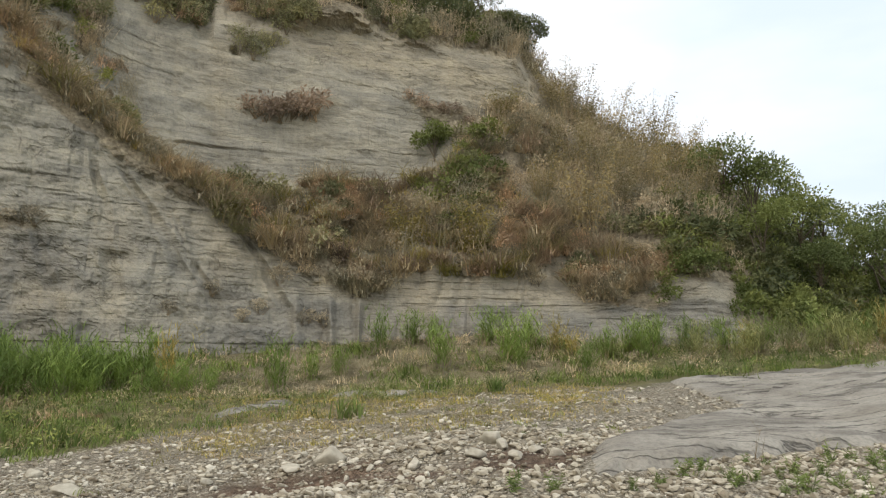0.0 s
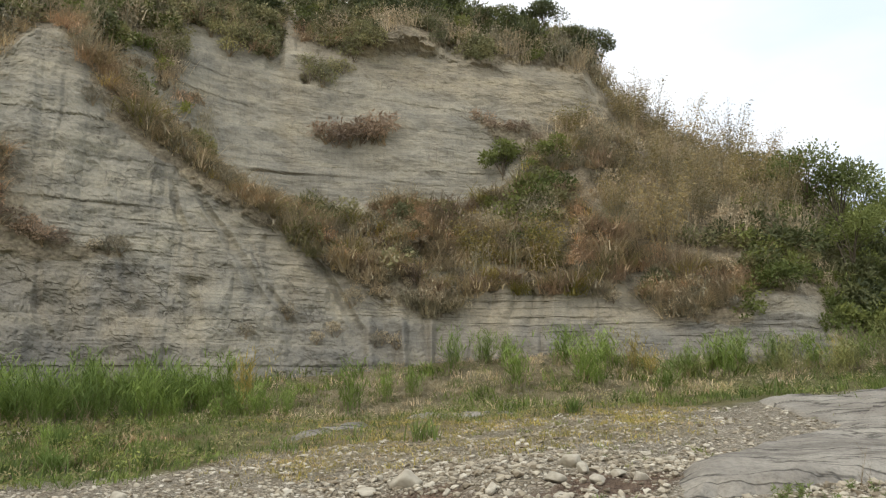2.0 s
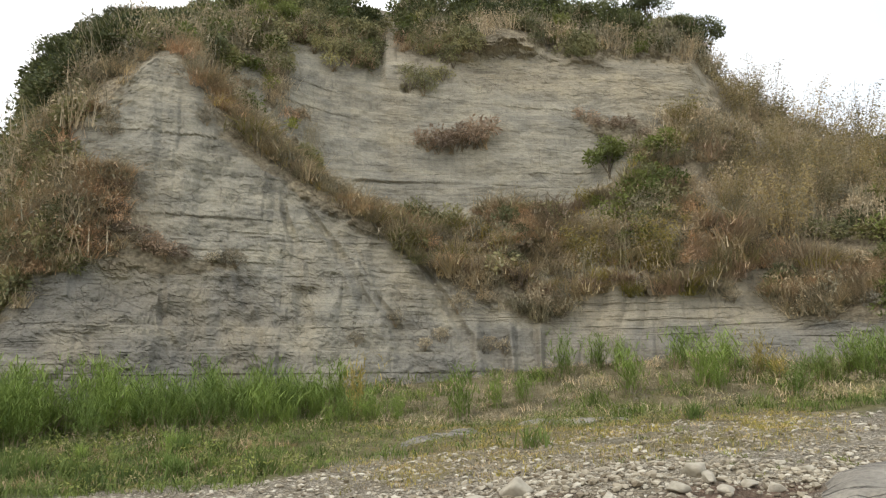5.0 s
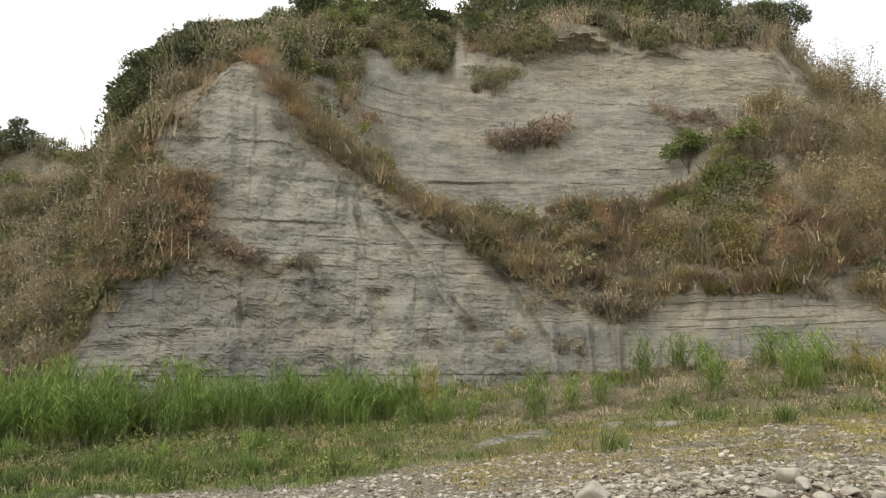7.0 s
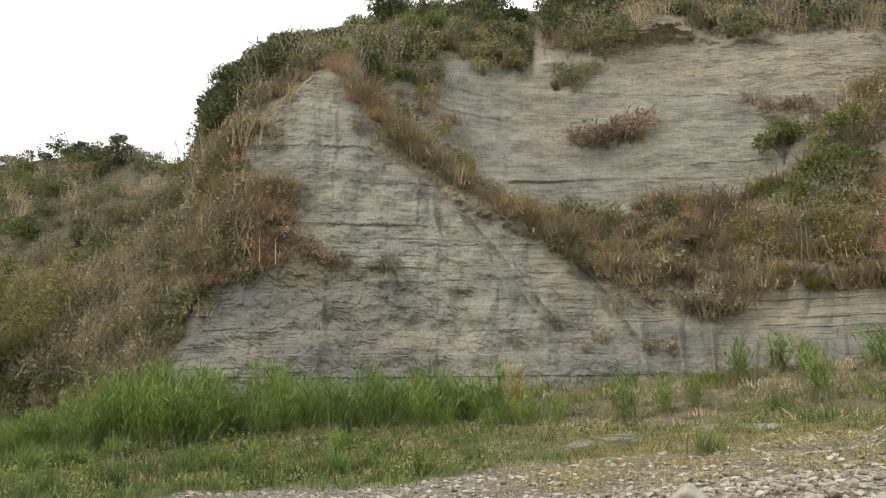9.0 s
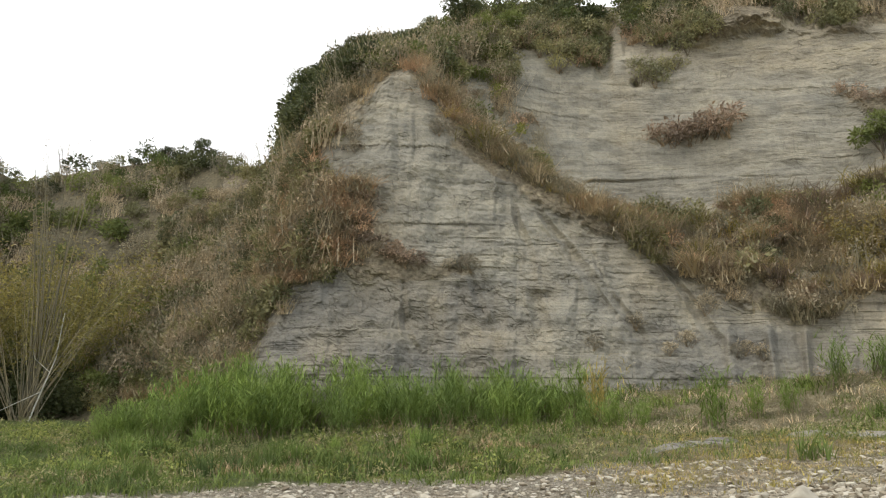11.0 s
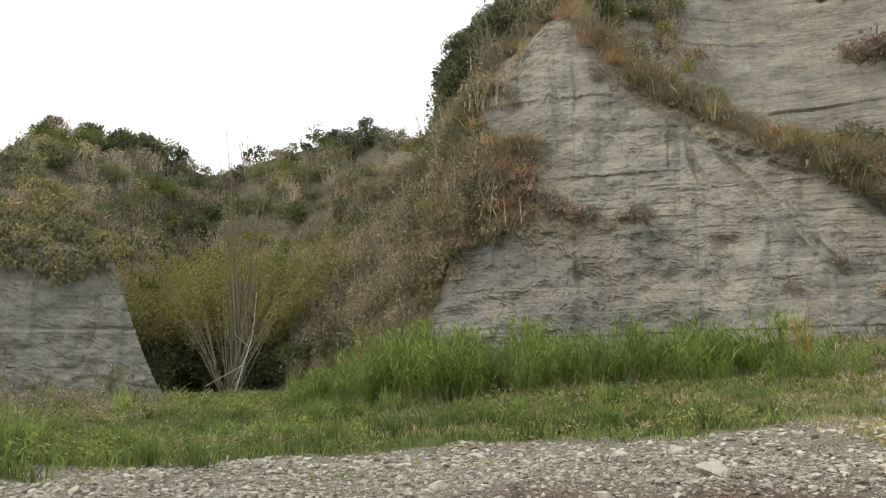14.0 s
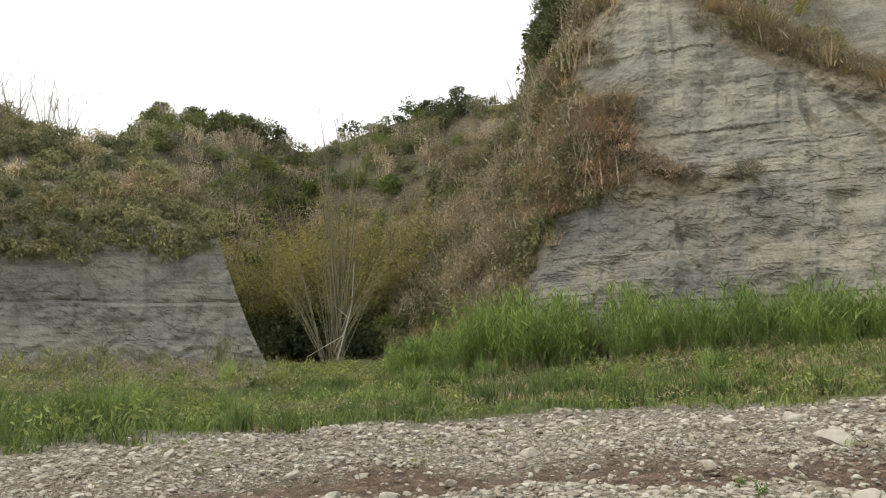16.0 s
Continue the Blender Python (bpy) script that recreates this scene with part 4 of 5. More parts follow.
strew("rusty_scrub", "rust-brown dead ferns hanging on the slope", M_RUST, brown, np.concatenate([
    hill_strew(330, (-20, 20), (2.0, 2.8), patchy(63, 0.05), 4), hill_strew(180, (17, 44), (2.0, 2.5), patchy(64, 0.0), 5), hill_strew(170, (43, 60), (0.1, 3.2), patchy(65, 0.1), 6), hill_strew(70, (38, 44), (0.95, 1.6), None, 27)]), 0.7, 1.4)
strew("olive_scrub", "olive-green low bushes on the slope", M_OLIVE, leafy, np.concatenate([
    hill_strew(190, (-24, 19), (2.0, 2.85), patchy(66, 0.15), 7), hill_strew(130, (14, 40), (3.9, 4.9), patchy(80, -0.2), 31), hill_strew(260, (41, 53), (0.3, 3.6), patchy(81, -0.2), 32), hill_strew(360, (43, 90), (0.2, 4.9), patchy(67, -0.1), 8), hill_strew(330, (22, 47), (2.9, 5.0), patchy(68, -0.4), 9)]), 0.9, 1.8)
strew("grey_brush", "grey-brown leafless brush on the hillside", M_GREY, fine, np.concatenate([
    hill_strew(480, (-22, -3), (2.7, 5.0), patchy(69, -0.4), 10), hill_strew(560, (48, 90), (0.8, 5.0), patchy(70, -0.5), 11), hill_strew(170, (27, 42), (2.6, 4.4), None, 12), hill_strew(150, (16, 39), (3.9, 4.9), patchy(82, -0.2), 33), hill_strew(230, (41, 52), (0.3, 3.6), patchy(83, -0.2), 34), hill_strew(80, (-6, 17), (4.05, 4.8), None, 36), hill_strew(90, (-9, 12), (2.1, 2.9), patchy(84, 0.1), 35)]), 1.0, 2.1)
strew("green_scrub", "green bushes and vines on the hillside", M_GREEN, leafy, np.concatenate([
    hill_strew(420, (-48, -17), (0.4, 5.0), None, 13), hill_strew(430, (50, 80), (0.6, 5.0), patchy(71, -0.25), 14), hill_strew(90, (-6, 44), (4.2, 5.0), None, 15), hill_strew(120, (28, 45), (2.7, 4.8), patchy(89, 0.0), 38), hill_strew(60, (-4, 14), (2.1, 2.8), patchy(72, 0.2), 16)]), 0.9, 1.9)
strew("dark_scrub", "dark green bushes along the crest", M_DARK, leafy, np.concatenate([
    hill_strew(120, (-6, 45), (4.55, 5.0), None, 17), hill_strew(80, (-6, 17), (4.35, 4.95), None, 21), hill_strew(200, (38.2, 44.0), (3.1, 4.7), patchy(87, -0.4), 28), hill_strew(160, (29, 40), (3.3, 4.9), patchy(88, -0.2), 37), hill_strew(140, (-40, -18), (1.5, 5.0), None, 18), hill_strew(60, (48, 90), (4.6, 5.0), None, 19), hill_strew(110, (57, 66), (0, 1.0), None, 20)]), 1.0, 2.2)

cut_rng = np.random.default_rng(97)
cut_az, cut_rise = cut_rng.uniform(23.5, 34, 95), cut_rng.uniform(18, 26.5, 95)
cut_ok = inside(cut_az, cut_rise, CUT_ROCK) & (rough(cut_az * 0.6, cut_rise * 0.6, seed=98) < 0.25)
cut_at = on_hill(cut_az[cut_ok], bend_at(cut_az[cut_ok], cut_rise[cut_ok]), 0.15)
strew("cut_brush", "grey-brown brush rooted in the broken cut", M_GREY, fine, cut_at[::2], 0.7, 1.3)
strew("cut_bushes", "dark olive bushes rooted in the broken cut", M_GREEN, leafy, cut_at[1::4], 0.7, 1.2)
strew("cut_ferns", "rust-brown ferns rooted in the broken cut", M_RUST, brown, cut_at[3::4], 0.7, 1.2)

straw_tufts = [blades(np.random.default_rng(s + 90), np.concatenate([np.random.default_rng(s + 95).normal(0, 0.2, (34, 2)), np.zeros((34, 1))], 1), 0.7, 0.03, 0.5, 1.0, 2) for s in range(5)]
strew("slope_grass", "straw-coloured grass clinging to the slope", M_STRAW, straw_tufts, np.concatenate([hill_strew(260, (-8, 20), (2.0, 3.0), patchy(74, 0.0), 61), hill_strew(160, (17, 46), (2.0, 2.7), patchy(75, -0.1), 62), hill_strew(140, (42, 52), (0.3, 3.0), patchy(76, 0.1), 63)]), 0.8, 1.5)
strew("cane_grass", "yellow-green grass on the slope", M_YELLOW, straw_tufts, np.concatenate([hill_strew(190, (-8, 20), (2.05, 2.9), patchy(77, 0.1), 64), hill_strew(90, (17, 34), (2.0, 2.5), None, 65), hill_strew(110, (46, 66), (0.3, 3.0), patchy(78, 0.0), 66)]), 0.8, 1.5)


def on_left_cliff(a, v):
    """Places on the overgrown top of the low bluff; v runs from its lip back."""
    u = np.clip((a - 68.2 - 5.0 * v) / 40, 0, 1)
    z = 6.9 + v * (5.5 + 2.0 * step01(0.1, 0.35, u))
    x, y = polar(a, 36.9 + 6.5 * v)
    return np.stack([x, y, z - 0.1], -1)


def lip_strew(n, seed, az=(68.2, 95), v=(0, 1.0)):
    rg = np.random.default_rng(seed)
    a, w = rg.uniform(*az, n), rg.uniform(*v, n)
    ok = a > 68.2 + 5.0 * w
    return on_left_cliff(a[ok], w[ok])


hang = [bush_piece(s + 50, 300, 0.8, 0.8, 0.17, 0.07, 1.1) for s in range(3)]
strew("hanging_vines", "olive vines hanging over the lip of the low bluff", M_OLIVE, hang, np.concatenate([lip_strew(150, 51, (68, 95), (-0.08, 0.1)) - np.array([0, 0, 1]) * np.random.default_rng(56).uniform(0, 1.5, (150, 1))[: len(lip_strew(150, 51, (68, 95), (-0.08, 0.1)))], lip_strew(420, 52), on_left_cliff(np.array([67.6, 67.8, 68.0, 68.2, 68.5, 68.9]), np.array([0.0, 0.05, -0.05, 0.1, -0.08, 0.05]))]), 0.7, 1.2)
strew("bluff_scrub", "dry brown scrub on top of the low bluff", M_DRY, brown, np.concatenate([lip_strew(45, 53), lip_strew(30, 55, (68, 77), (0.2, 0.6))]), 0.7, 1.2)
strew("bluff_ferns", "rust-brown dead stalks on top of the low bluff", M_RUST, brown, lip_strew(26, 54, (69.5, 74.5), (0.25, 0.55)), 0.7, 1.0)

# trees on the crest and down the shoulders
crest = [(43.2, 4.3), (42.2, 4.5), (41, 4.6), (39.5, 4.8), (37.5, 4.9), (35.5, 4.8), (33.5, 4.9), (31, 4.7), (28, 4.8), (12, 4.9), (8, 4.8), (4.5, 4.9), (2, 4.7), (0.3, 4.5), (-3, 4.9), (-5.2, 4.6), (-7, 4.7)]
set_out([tree(s, M_DARK, 3.2, 1.6) for s in (1, 2, 3)], spots(on_hill(*zip(*crest[:4])), 0.6, 0.85) + spots(on_hill(*zip(*crest[4:7])), 0.5, 0.7) + spots(on_hill(*zip(*crest[7:])), 0.7, 1.05), "dark green broad-leaved tree on the hill's crest", "tree", "trees on the crest")
ridge = [(75.3, 4.9), (73.4, 4.9), (71.3, 4.9), (69.5, 4.95), (67.5, 4.9), (65, 4.9), (55.8, 4.9), (53.5, 4.9), (51, 4.95), (49.6, 4.8), (58, 4.9)]
set_out([tree(s, M_DARK, 2.6, 1.2, 1500) for s in (4, 5)], spots(on_hill(*zip(*ridge[:2])), 0.65, 0.8) + spots(on_hill(*zip(*ridge[2:])), 0.4, 0.75), "small dark tree standing on the ridge behind the gully", "tree", "trees on the ridge")
green = [(-21.5, 3.6), (-23.5, 3.2), (-25, 3.8), (-26.5, 3.0), (-28, 3.9), (-29.5, 2.6), (-31, 3.4), (-33, 3.0), (-35, 3.8), (-24, 2.4), (-27.5, 1.8), (-31.5, 1.6), (-34, 1.2), (-38, 2.0), (-42, 3.0)]
set_out([tree(s, M_GREEN, 5.0, 2.4, 2600) for s in (6, 7, 8)], spots(on_hill(*zip(*green)), 0.85, 1.25), "leafy green tree at the foot of the hill", "tree", "green trees beside the cliff")
set_out([tree(9, M_GREEN, 2.5, 1.35, 1500)], spots(on_hill([0.7, -3.6, 27.0, 29.5], [2.88, 2.8, 4.15, 4.4], 0.9), 0.95, 1.2), "small green tree growing out of the cliff", "tree")

# bamboo and canes
stand = [(-8.5, 3.2), (-9.5, 4.2), (-10.5, 3.4), (-11.5, 4.4), (-12.3, 3.3), (-13.2, 4.5), (-14.2, 3.8), (-15, 4.6), (-16, 3.6), (-17, 4.5), (-18, 3.9), (-19, 4.6), (-20.5, 4.3), (-8, 2.6), (-11.5, 2.5), (-10, 4.8), (-13.8, 3.0), (-16.5, 4.9), (-18.5, 3.2), (-20, 3.5)]
set_out([bamboo(s, 5.0, 22, M_BAMBOO) for s in (1, 2, 3)], spots(on_hill(*zip(*stand)), 0.8, 1.2), "feathery olive-brown bamboo clump on the hillside", "bamboo", "bamboo on the shoulder")
set_out([bamboo(4, 3.0, 30, M_YELLOW, 2600, 0.3, (0.1, 1.0))], spots(on_hill([-2.4, -5.0, 3.0], [2.12, 2.95, 2.25]), 1.0, 1.25), "yellow-green cane clump on the slope", "bamboo")
set_out([bamboo(s, 5.5, 30, M_LEAFY, 3200, 0.5, (0.15, 1.0)) for s in (5, 6)], spots(on_hill([57.6, 55.5, 62.5, 64.5, 66, 59.5, 61.5, 56.5, 63.5, 58.6], [1.0, 1.3, 0.9, 0.9, 0.9, 1.8, 2.0, 1.9, 1.7, 1.4]), 1.1, 1.5), "yellowing bamboo clump in the mouth of the gully", "bamboo", "bamboo in the gully")
set_out([bamboo(7, 10.5, 40, M_LEAFY, 2400, 0.5, (0.4, 1.0), 0.026)], [(Vector((*polar(60.0, 43.0), 0.7)), 1.0, 1.0)], "tall arching bamboo clump with bare grey culms", "bamboo")
set_out([bamboo(8, 16.5, 22, M_BAMBOO, 300, 0.08, (0.75, 1.0), 0.055)], [(Vector((*polar(59.4, 45.0), 0.7)), 1.0, 1.0)], "tall upright bamboo with thin leafless tops", "bamboo")
set_out([bare_tree(s) for s in (1, 2)], spots(on_hill([-14, -19.3, -21, -24.5, -6.8, 46.0, 47.2, 48.3, 60.2, -11, -12.5, -13.1], [4.95, 4.9, 4.7, 4.5, 4.8, 4.7, 4.8, 4.8, 4.95, 2.2, 2.15, 2.1]), 0.6, 1.1) + spots(on_left_cliff(np.array([78.2, 79.6, 81.2, 83.0, 84.5]), np.array([0.95, 1.0, 0.95, 1.0, 0.9])), 0.7, 1.0), "leafless grey sapling with fine twigs", "sapling", "bare saplings")

# single shrubs on ledges of the cliff
ledge = [(12.4, 3.37), (13.2, 3.38), (14.3, 3.4), (15.2, 3.42), (11.4, 3.36), (10.6, 3.34), (2.4, 3.5), (1.6, 3.4), (0.4, 3.3), (-0.6, 3.2), (-1.8, 3.0), (34.8, 0.93), (33.9, 0.92), (36, 1.0), (37.2, 1.05), (38.5, 1.1), (35.4, 0.98), (37.9, 1.3), (38.3, 1.2), (39, 1.35), (39.4, 1.15), (40.6, 1.3), (38.6, 1.45), (16.3, 2.25), (11.9, 2.5), (1.1, 2.2), (-5.7, 2.15)]
set_out([shrub(s, M_RUST) for s in (1, 2, 3)], spots(on_hill(*zip(*ledge[:6])), 1.6, 2.0, (0.85, 1.1)) + spots(on_hill(*zip(*ledge[6:])), 0.8, 1.3, (0.6, 0.9)), "rust-brown dry shrub on a ledge of the cliff", "shrub", "shrubs on the ledges")
strew("brow_scrub", "olive and brown bushes hanging over the brow of the cliff", M_OLIVE, [bush_piece(s + 70, 300, 0.85, 0.9, 0.17, 0.075, 0.9) for s in range(4)], np.concatenate([hill_strew(170, (17.8, 27.5), (3.8, 4.6), None, 67), hill_strew(80, (11, 17.6), (3.85, 4.5), None, 68), hill_strew(60, (-6, 11), (4.0, 4.5), patchy(90, 0.0), 69)]), 0.9, 1.6)
strew("brow_ferns", "rust-brown ferns hanging over the brow of the cliff", M_RUST, brown, np.concatenate([hill_strew(70, (17.8, 27.5), (3.8, 4.5), patchy(91, -0.2), 70), hill_strew(40, (11, 17.6), (3.85, 4.4), None, 71)]), 0.8, 1.4)
brow = [(12.2, 4.02), (12.9, 4.06), (11.5, 4.0), (13.6, 4.04), (22.2, 3.98), (23.4, 3.97), (24.6, 3.95), (25.6, 4.0), (26.6, 4.02), (14.0, 3.9), (15.0, 3.87), (16.0, 3.9), (17.0, 3.92), (15.6, 3.8), (13.0, 3.97), (20.4, 4.0), (21.3, 4.02), (23.0, 3.88), (16.6, 3.82)]
set_out([shrub(s, M_OLIVE, 'overhanging_shrub', 420, 0.9, 0.9, 0.16, 0.06, 0.9) for s in (21, 22)], spots(on_hill(*zip(*brow)), 1.0, 1.5), "olive shrub hanging over the brow of the cliff", "shrub", "shrubs on the brow")
low = [(31.4, 0.92), (29.7, 0.94), (30.4, 0.93), (17.6, 0.81), (14.0, 0.7), (12.7, 1.32), (10.4, 0.56), (20.6, 0.4), (11.0, 0.5), (9.2, 0.45), (15.3, 0.55), (6.4, 1.9), (5.4, 1.7), (7.3, 1.9), (6.8, 1.6), (4.9, 1.85), (8.4, 1.95), (10.5, 1.8), (39.5, 1.83), (39.0, 1.7), (32.5, 1.75), (30.2, 1.9), (-7.5, 1.95), (-10.8, 1.9), (-12.5, 1.5), (-13.5, 1.2), (-15, 1.6), (-16.2, 1.3)]
set_out([shrub(s, M_GREY, "dry_shrub") for s in (4, 5)], spots(on_hill(*zip(*low)), 0.5, 0.95), "grey-brown dry shrub rooted in the cliff face", "shrub", "shrubs on the cliff face")

set_out([shrub(s, M_GREEN, "green_bush", 520, 0.9, 1.0, 0.17, 0.08, 0.2) for s in (31, 32)], spots(on_hill([56.3, 57.4, 58.2, 57.0, 58.6, 55.6, 65.2, 66.4, 64.2], [0.75, 0.7, 0.9, 1.1, 0.5, 0.6, 1.5, 1.9, 2.1]), 1.0, 1.6), "bright green bush in the mouth of the gully", "bush", "bushes in the gully")
branch = new("dead_branch")
part("limb", soup("limb", *tube([(0, 0, 0), (-0.35, 0.1, 1.4), (-0.75, 0.2, 3.0), (-0.85, 0.2, 5.2)], 0.045, 0.015, 5), M_PALE), branch)
part("side_limb", soup("side_limb", *tube([(-0.35, 0.1, 1.4), (0.5, 0.0, 0.9), (1.5, -0.2, 0.3)], 0.028, 0.012, 5), M_PALE), branch)
part("side_limb", soup("side_limb", *tube([(-0.6, 0.1, 2.3), (0.1, 0.2, 2.9), (0.3, 0.2, 3.4)], 0.018, 0.008, 4), M_PALE), branch)
branch.matrix_basis = Matrix.Translation((*polar(59.4, 41.2), 0.8)) @ Matrix.Rotation(radians(60), 4, "Z") @ Matrix.Diagonal((-1, 1, 1, 1))
tagged(branch, "bleached dead branch leaning before the bamboo", "branch")

tuss = np.random.default_rng(71)
clump_az, clump_k = np.concatenate([tuss.uniform(-9, 19, 120), tuss.uniform(18, 33, 12), tuss.uniform(-20, -9, 10)]), np.concatenate([tuss.uniform(1.9, 2.85, 120), tuss.uniform(2.02, 2.2, 12), tuss.uniform(2.02, 2.5, 10)])


def dry_clump(seed, mat):
    def build():
        top = new("dry_grass_clump")
        part("foliage", soup("foliage", *merge([tussock_piece(seed, 80, 0.95), bush_piece(seed, 90, 0.5, 0.6, 0.13, 0.045)]), mat), top)
        rg = np.random.default_rng(seed + 7)
        part("skirt", soup("skirt", *blades(rg, np.concatenate([rg.normal(0, 0.35, (50, 2)), np.full((50, 1), 0.3)], 1), 0.8, 0.04, 0.8, 1.6), M_STRAW), top, "bleached hanging blades")
        return top
    return build


set_out([dry_clump(81, M_RUST), dry_clump(82, M_DRY), dry_clump(83, M_RUST), dry_clump(84, M_OLIVE), dry_clump(86, M_STRAW), dry_clump(85, M_LEAFY)], spots(on_hill(clump_az, clump_k), 0.8, 1.7), "dry spiky grass clump on the slope", "grass clump", "grass clumps on the slope")

# tall reeds in a belt below the cliff, and single clumps further along
rng = np.random.default_rng(21)
belt_az = np.concatenate([rng.uniform(25, 55, 135), rng.uniform(17, 28, 22), rng.uniform(-46, -12, 60)])
belt_r = np.where(belt_az > 0, rng.uniform(28.2, 33.5, len(belt_az)), rng.uniform(32.5, 38, len(belt_az)))
near = np.interp(belt_az, [-46, -20, -12, 17, 25, 40, 50, 55], [0.75, 0.7, 0.5, 0.5, 0.85, 1.0, 0.92, 0.5])
belt = [(Vector(p), float(f) * rng.uniform(0.6, 1.2), rng.uniform(0.85, 1.2)) for p, f in zip(on_ground(belt_az, belt_r), near)]
set_out([reed_clump(s) for s in range(5)], [b for b, a in zip(belt, belt_az) if a > 0], "tall bright green reed clump below the cliff", "reeds", "reeds below the cliff")
set_out([reed_clump(s, M_SEDGE) for s in (6, 7, 8)], [b for b, a in zip(belt, belt_az) if a <= 0], "muted olive-green sedge clump beside the shelf", "reeds", "sedges beside the shelf")
single = [(12.5, 29.8), (4.9, 35.7), (2.5, 36.9), (0.8, 36.6), (-3.4, 35.6), (-6.6, 34.9), (-6.0, 31.3), (-11.1, 30.3), (-14.5, 33.9), (0.1, 31.6), (29.0, 31.2), (23.3, 30.8), (22.0, 31.8), (7.9, 32.6), (10.0, 31.9), (-12.5, 32.5), (-16, 35), (-18.5, 36), (-21, 36.5), (-24, 37), (-27, 37.5), (-30, 38), (-15.2, 33.2), (-5.2, 32.0)]
set_out([reed_clump(s, None, 1.9, 160, 0.36) for s in (11, 12)], spots(on_ground(*zip(*single)), 0.7, 1.15), "single green reed clump on the weedy bank", "reeds", "single reed clumps")
set_out([reed_clump(13, M_YELLOW, 2.1, 100, 0.3)], spots(on_ground([-9.8, -8.6, 20.2, -22.5, -31, -33], [33.4, 33.8, 31, 35.5, 36.5, 37]), 0.8, 1.1), "yellowing reed clump on the weedy bank", "reeds")
small = [(-4.2, 25.1), (7.0, 20.8), (57.8, 14.4), (60.7, 14.6), (63.9, 26.4), (57.7, 27.0), (65.5, 28), (52.4, 26.6), (69, 30), (72, 29), (75, 31), (77.5, 29), (67, 31.5)]
mead = np.random.default_rng(94)
small += [(float(a), float(gravel_edge(a) + mead.uniform(0.3, 9) ** 1.0)) for a in mead.uniform(24, 80, 60)]
set_out([reed_clump(14, None, 0.9, 90, 0.22), reed_clump(15, M_MEADOW, 0.7, 80, 0.3), reed_clump(16, M_MEADOW, 0.55, 80, 0.34)], spots(on_ground(*zip(*small)), 0.7, 1.2), "low green grass tussock", "grass tussock", "grass tussocks")

# weeds and grass between
def tuft_piece(seed, h, n, w, spread=0.14):
    rg = np.random.default_rng(seed)
    base = np.concatenate([rg.normal(0, spread, (n, 2)), np.zeros((n, 1))], 1)
    return blades(rg, base, h, w, 0.6, 1.1, 2)


def ground_strew(n, az, r, keep, seed):
    rg = np.random.default_rng(seed)
    a, d = rg.uniform(*az, n), np.sqrt(rg.uniform(r[0] ** 2, r[1] ** 2, n))
    x, y = polar(a, d)
    ok = keep(a, d, x, y, rg)
    return on_ground(a[ok], d[ok], 0.02)


past = lambda m: (lambda a, d, x, y, rg: (d > gravel_edge(a) + m + 1.5 * rough(x * 0.3, y * 0.3, seed=11)))
tufts = [tuft_piece(s, 0.4, 15, 0.034, 0.17) for s in range(6)]
short = [tuft_piece(s + 80, 0.2, 20, 0.018, 0.16) for s in range(6)]
greenish = lambda a, d, x, y, rg: past(-0.7)(a, d, x, y, rg) & (rg.uniform(0, 1, len(a)) < np.interp(a, [-40, -14, -6, 12, 24, 32, 95], [0.7, 0.6, 0.15, 0.2, 0.55, 1, 1]) * (1 - 0.5 * step01(0.1, 0.5, grain(x * 0.4, y * 0.4, seed=81))))
open_bank = lambda a, d: 1 - 0.85 * step01(20.5, 24, d) * step01(61, 65, a)
strew("meadow_grass", "green meadow grass on the bank", M_MEADOW, tufts, ground_strew(6400, (-45, 95), (13, 36), lambda a, d, x, y, rg: greenish(a, d, x, y, rg) & (rg.uniform(0, 1, len(a)) < open_bank(a, d)), 31), 0.5, 1.25)
edge_tufts = [tuft_piece(s + 120, 0.24, 11, 0.03, 0.2) for s in range(6)]
near_edge = lambda a, d, x, y, rg: (d > gravel_edge(a) - 0.4 + 1.5 * rough(x * 0.3, y * 0.3, seed=11)) & (d < gravel_edge(a) + 7) & (rg.uniform(0, 1, len(a)) < np.interp(a, [-40, -12, 16, 26, 95], [0.5, 0.2, 0.35, 1, 1]))
set_out([reed_clump(s, M_SEDGE, 1.3, 110, 0.34) for s in (17, 18)], spots(on_ground([65.2, 66.8, 68.9, 70.2, 71.0, 73.4, 74.6, 75.2, 77.3, 79.0, 80.6, 82.0, 63.0, 61.8], [31.5, 33.2, 30.2, 32.6, 33.4, 31.0, 33.0, 29.6, 32.4, 30.5, 32.8, 31.2, 29.4, 27.6]), 0.55, 1.1), "olive-green sedge clump on the bank under the bluff", "reeds", "sedges under the bluff")
set_out([shrub(s, M_DRY, "dry_shrub") for s in (41, 42)], spots(on_ground([66.0, 69.6, 71.8, 72.6, 76.2, 78.2, 79.8, 81.4], [33.6, 33.8, 32.0, 34.2, 33.8, 34.2, 33.4, 34.0]), 0.6, 0.95, (0.6, 0.8)), "dry brown shrub on the bank under the bluff", "shrub", "shrubs under the bluff")
strew("seed_heads", "brownish seed heads standing in the meadow", M_TWIG, tufts, ground_strew(900, (24, 80), (18, 30), lambda a, d, x, y, rg: past(1.0)(a, d, x, y, rg) & (grain(x * 0.3, y * 0.3, seed=87) > 0.25), 95), 0.5, 1.1)
strew("edge_grass", "short yellow-green grass beside the gravel", M_MEADOW, edge_tufts, ground_strew(9000, (-45, 95), (13, 30), near_edge, 91), 0.4, 1.4)
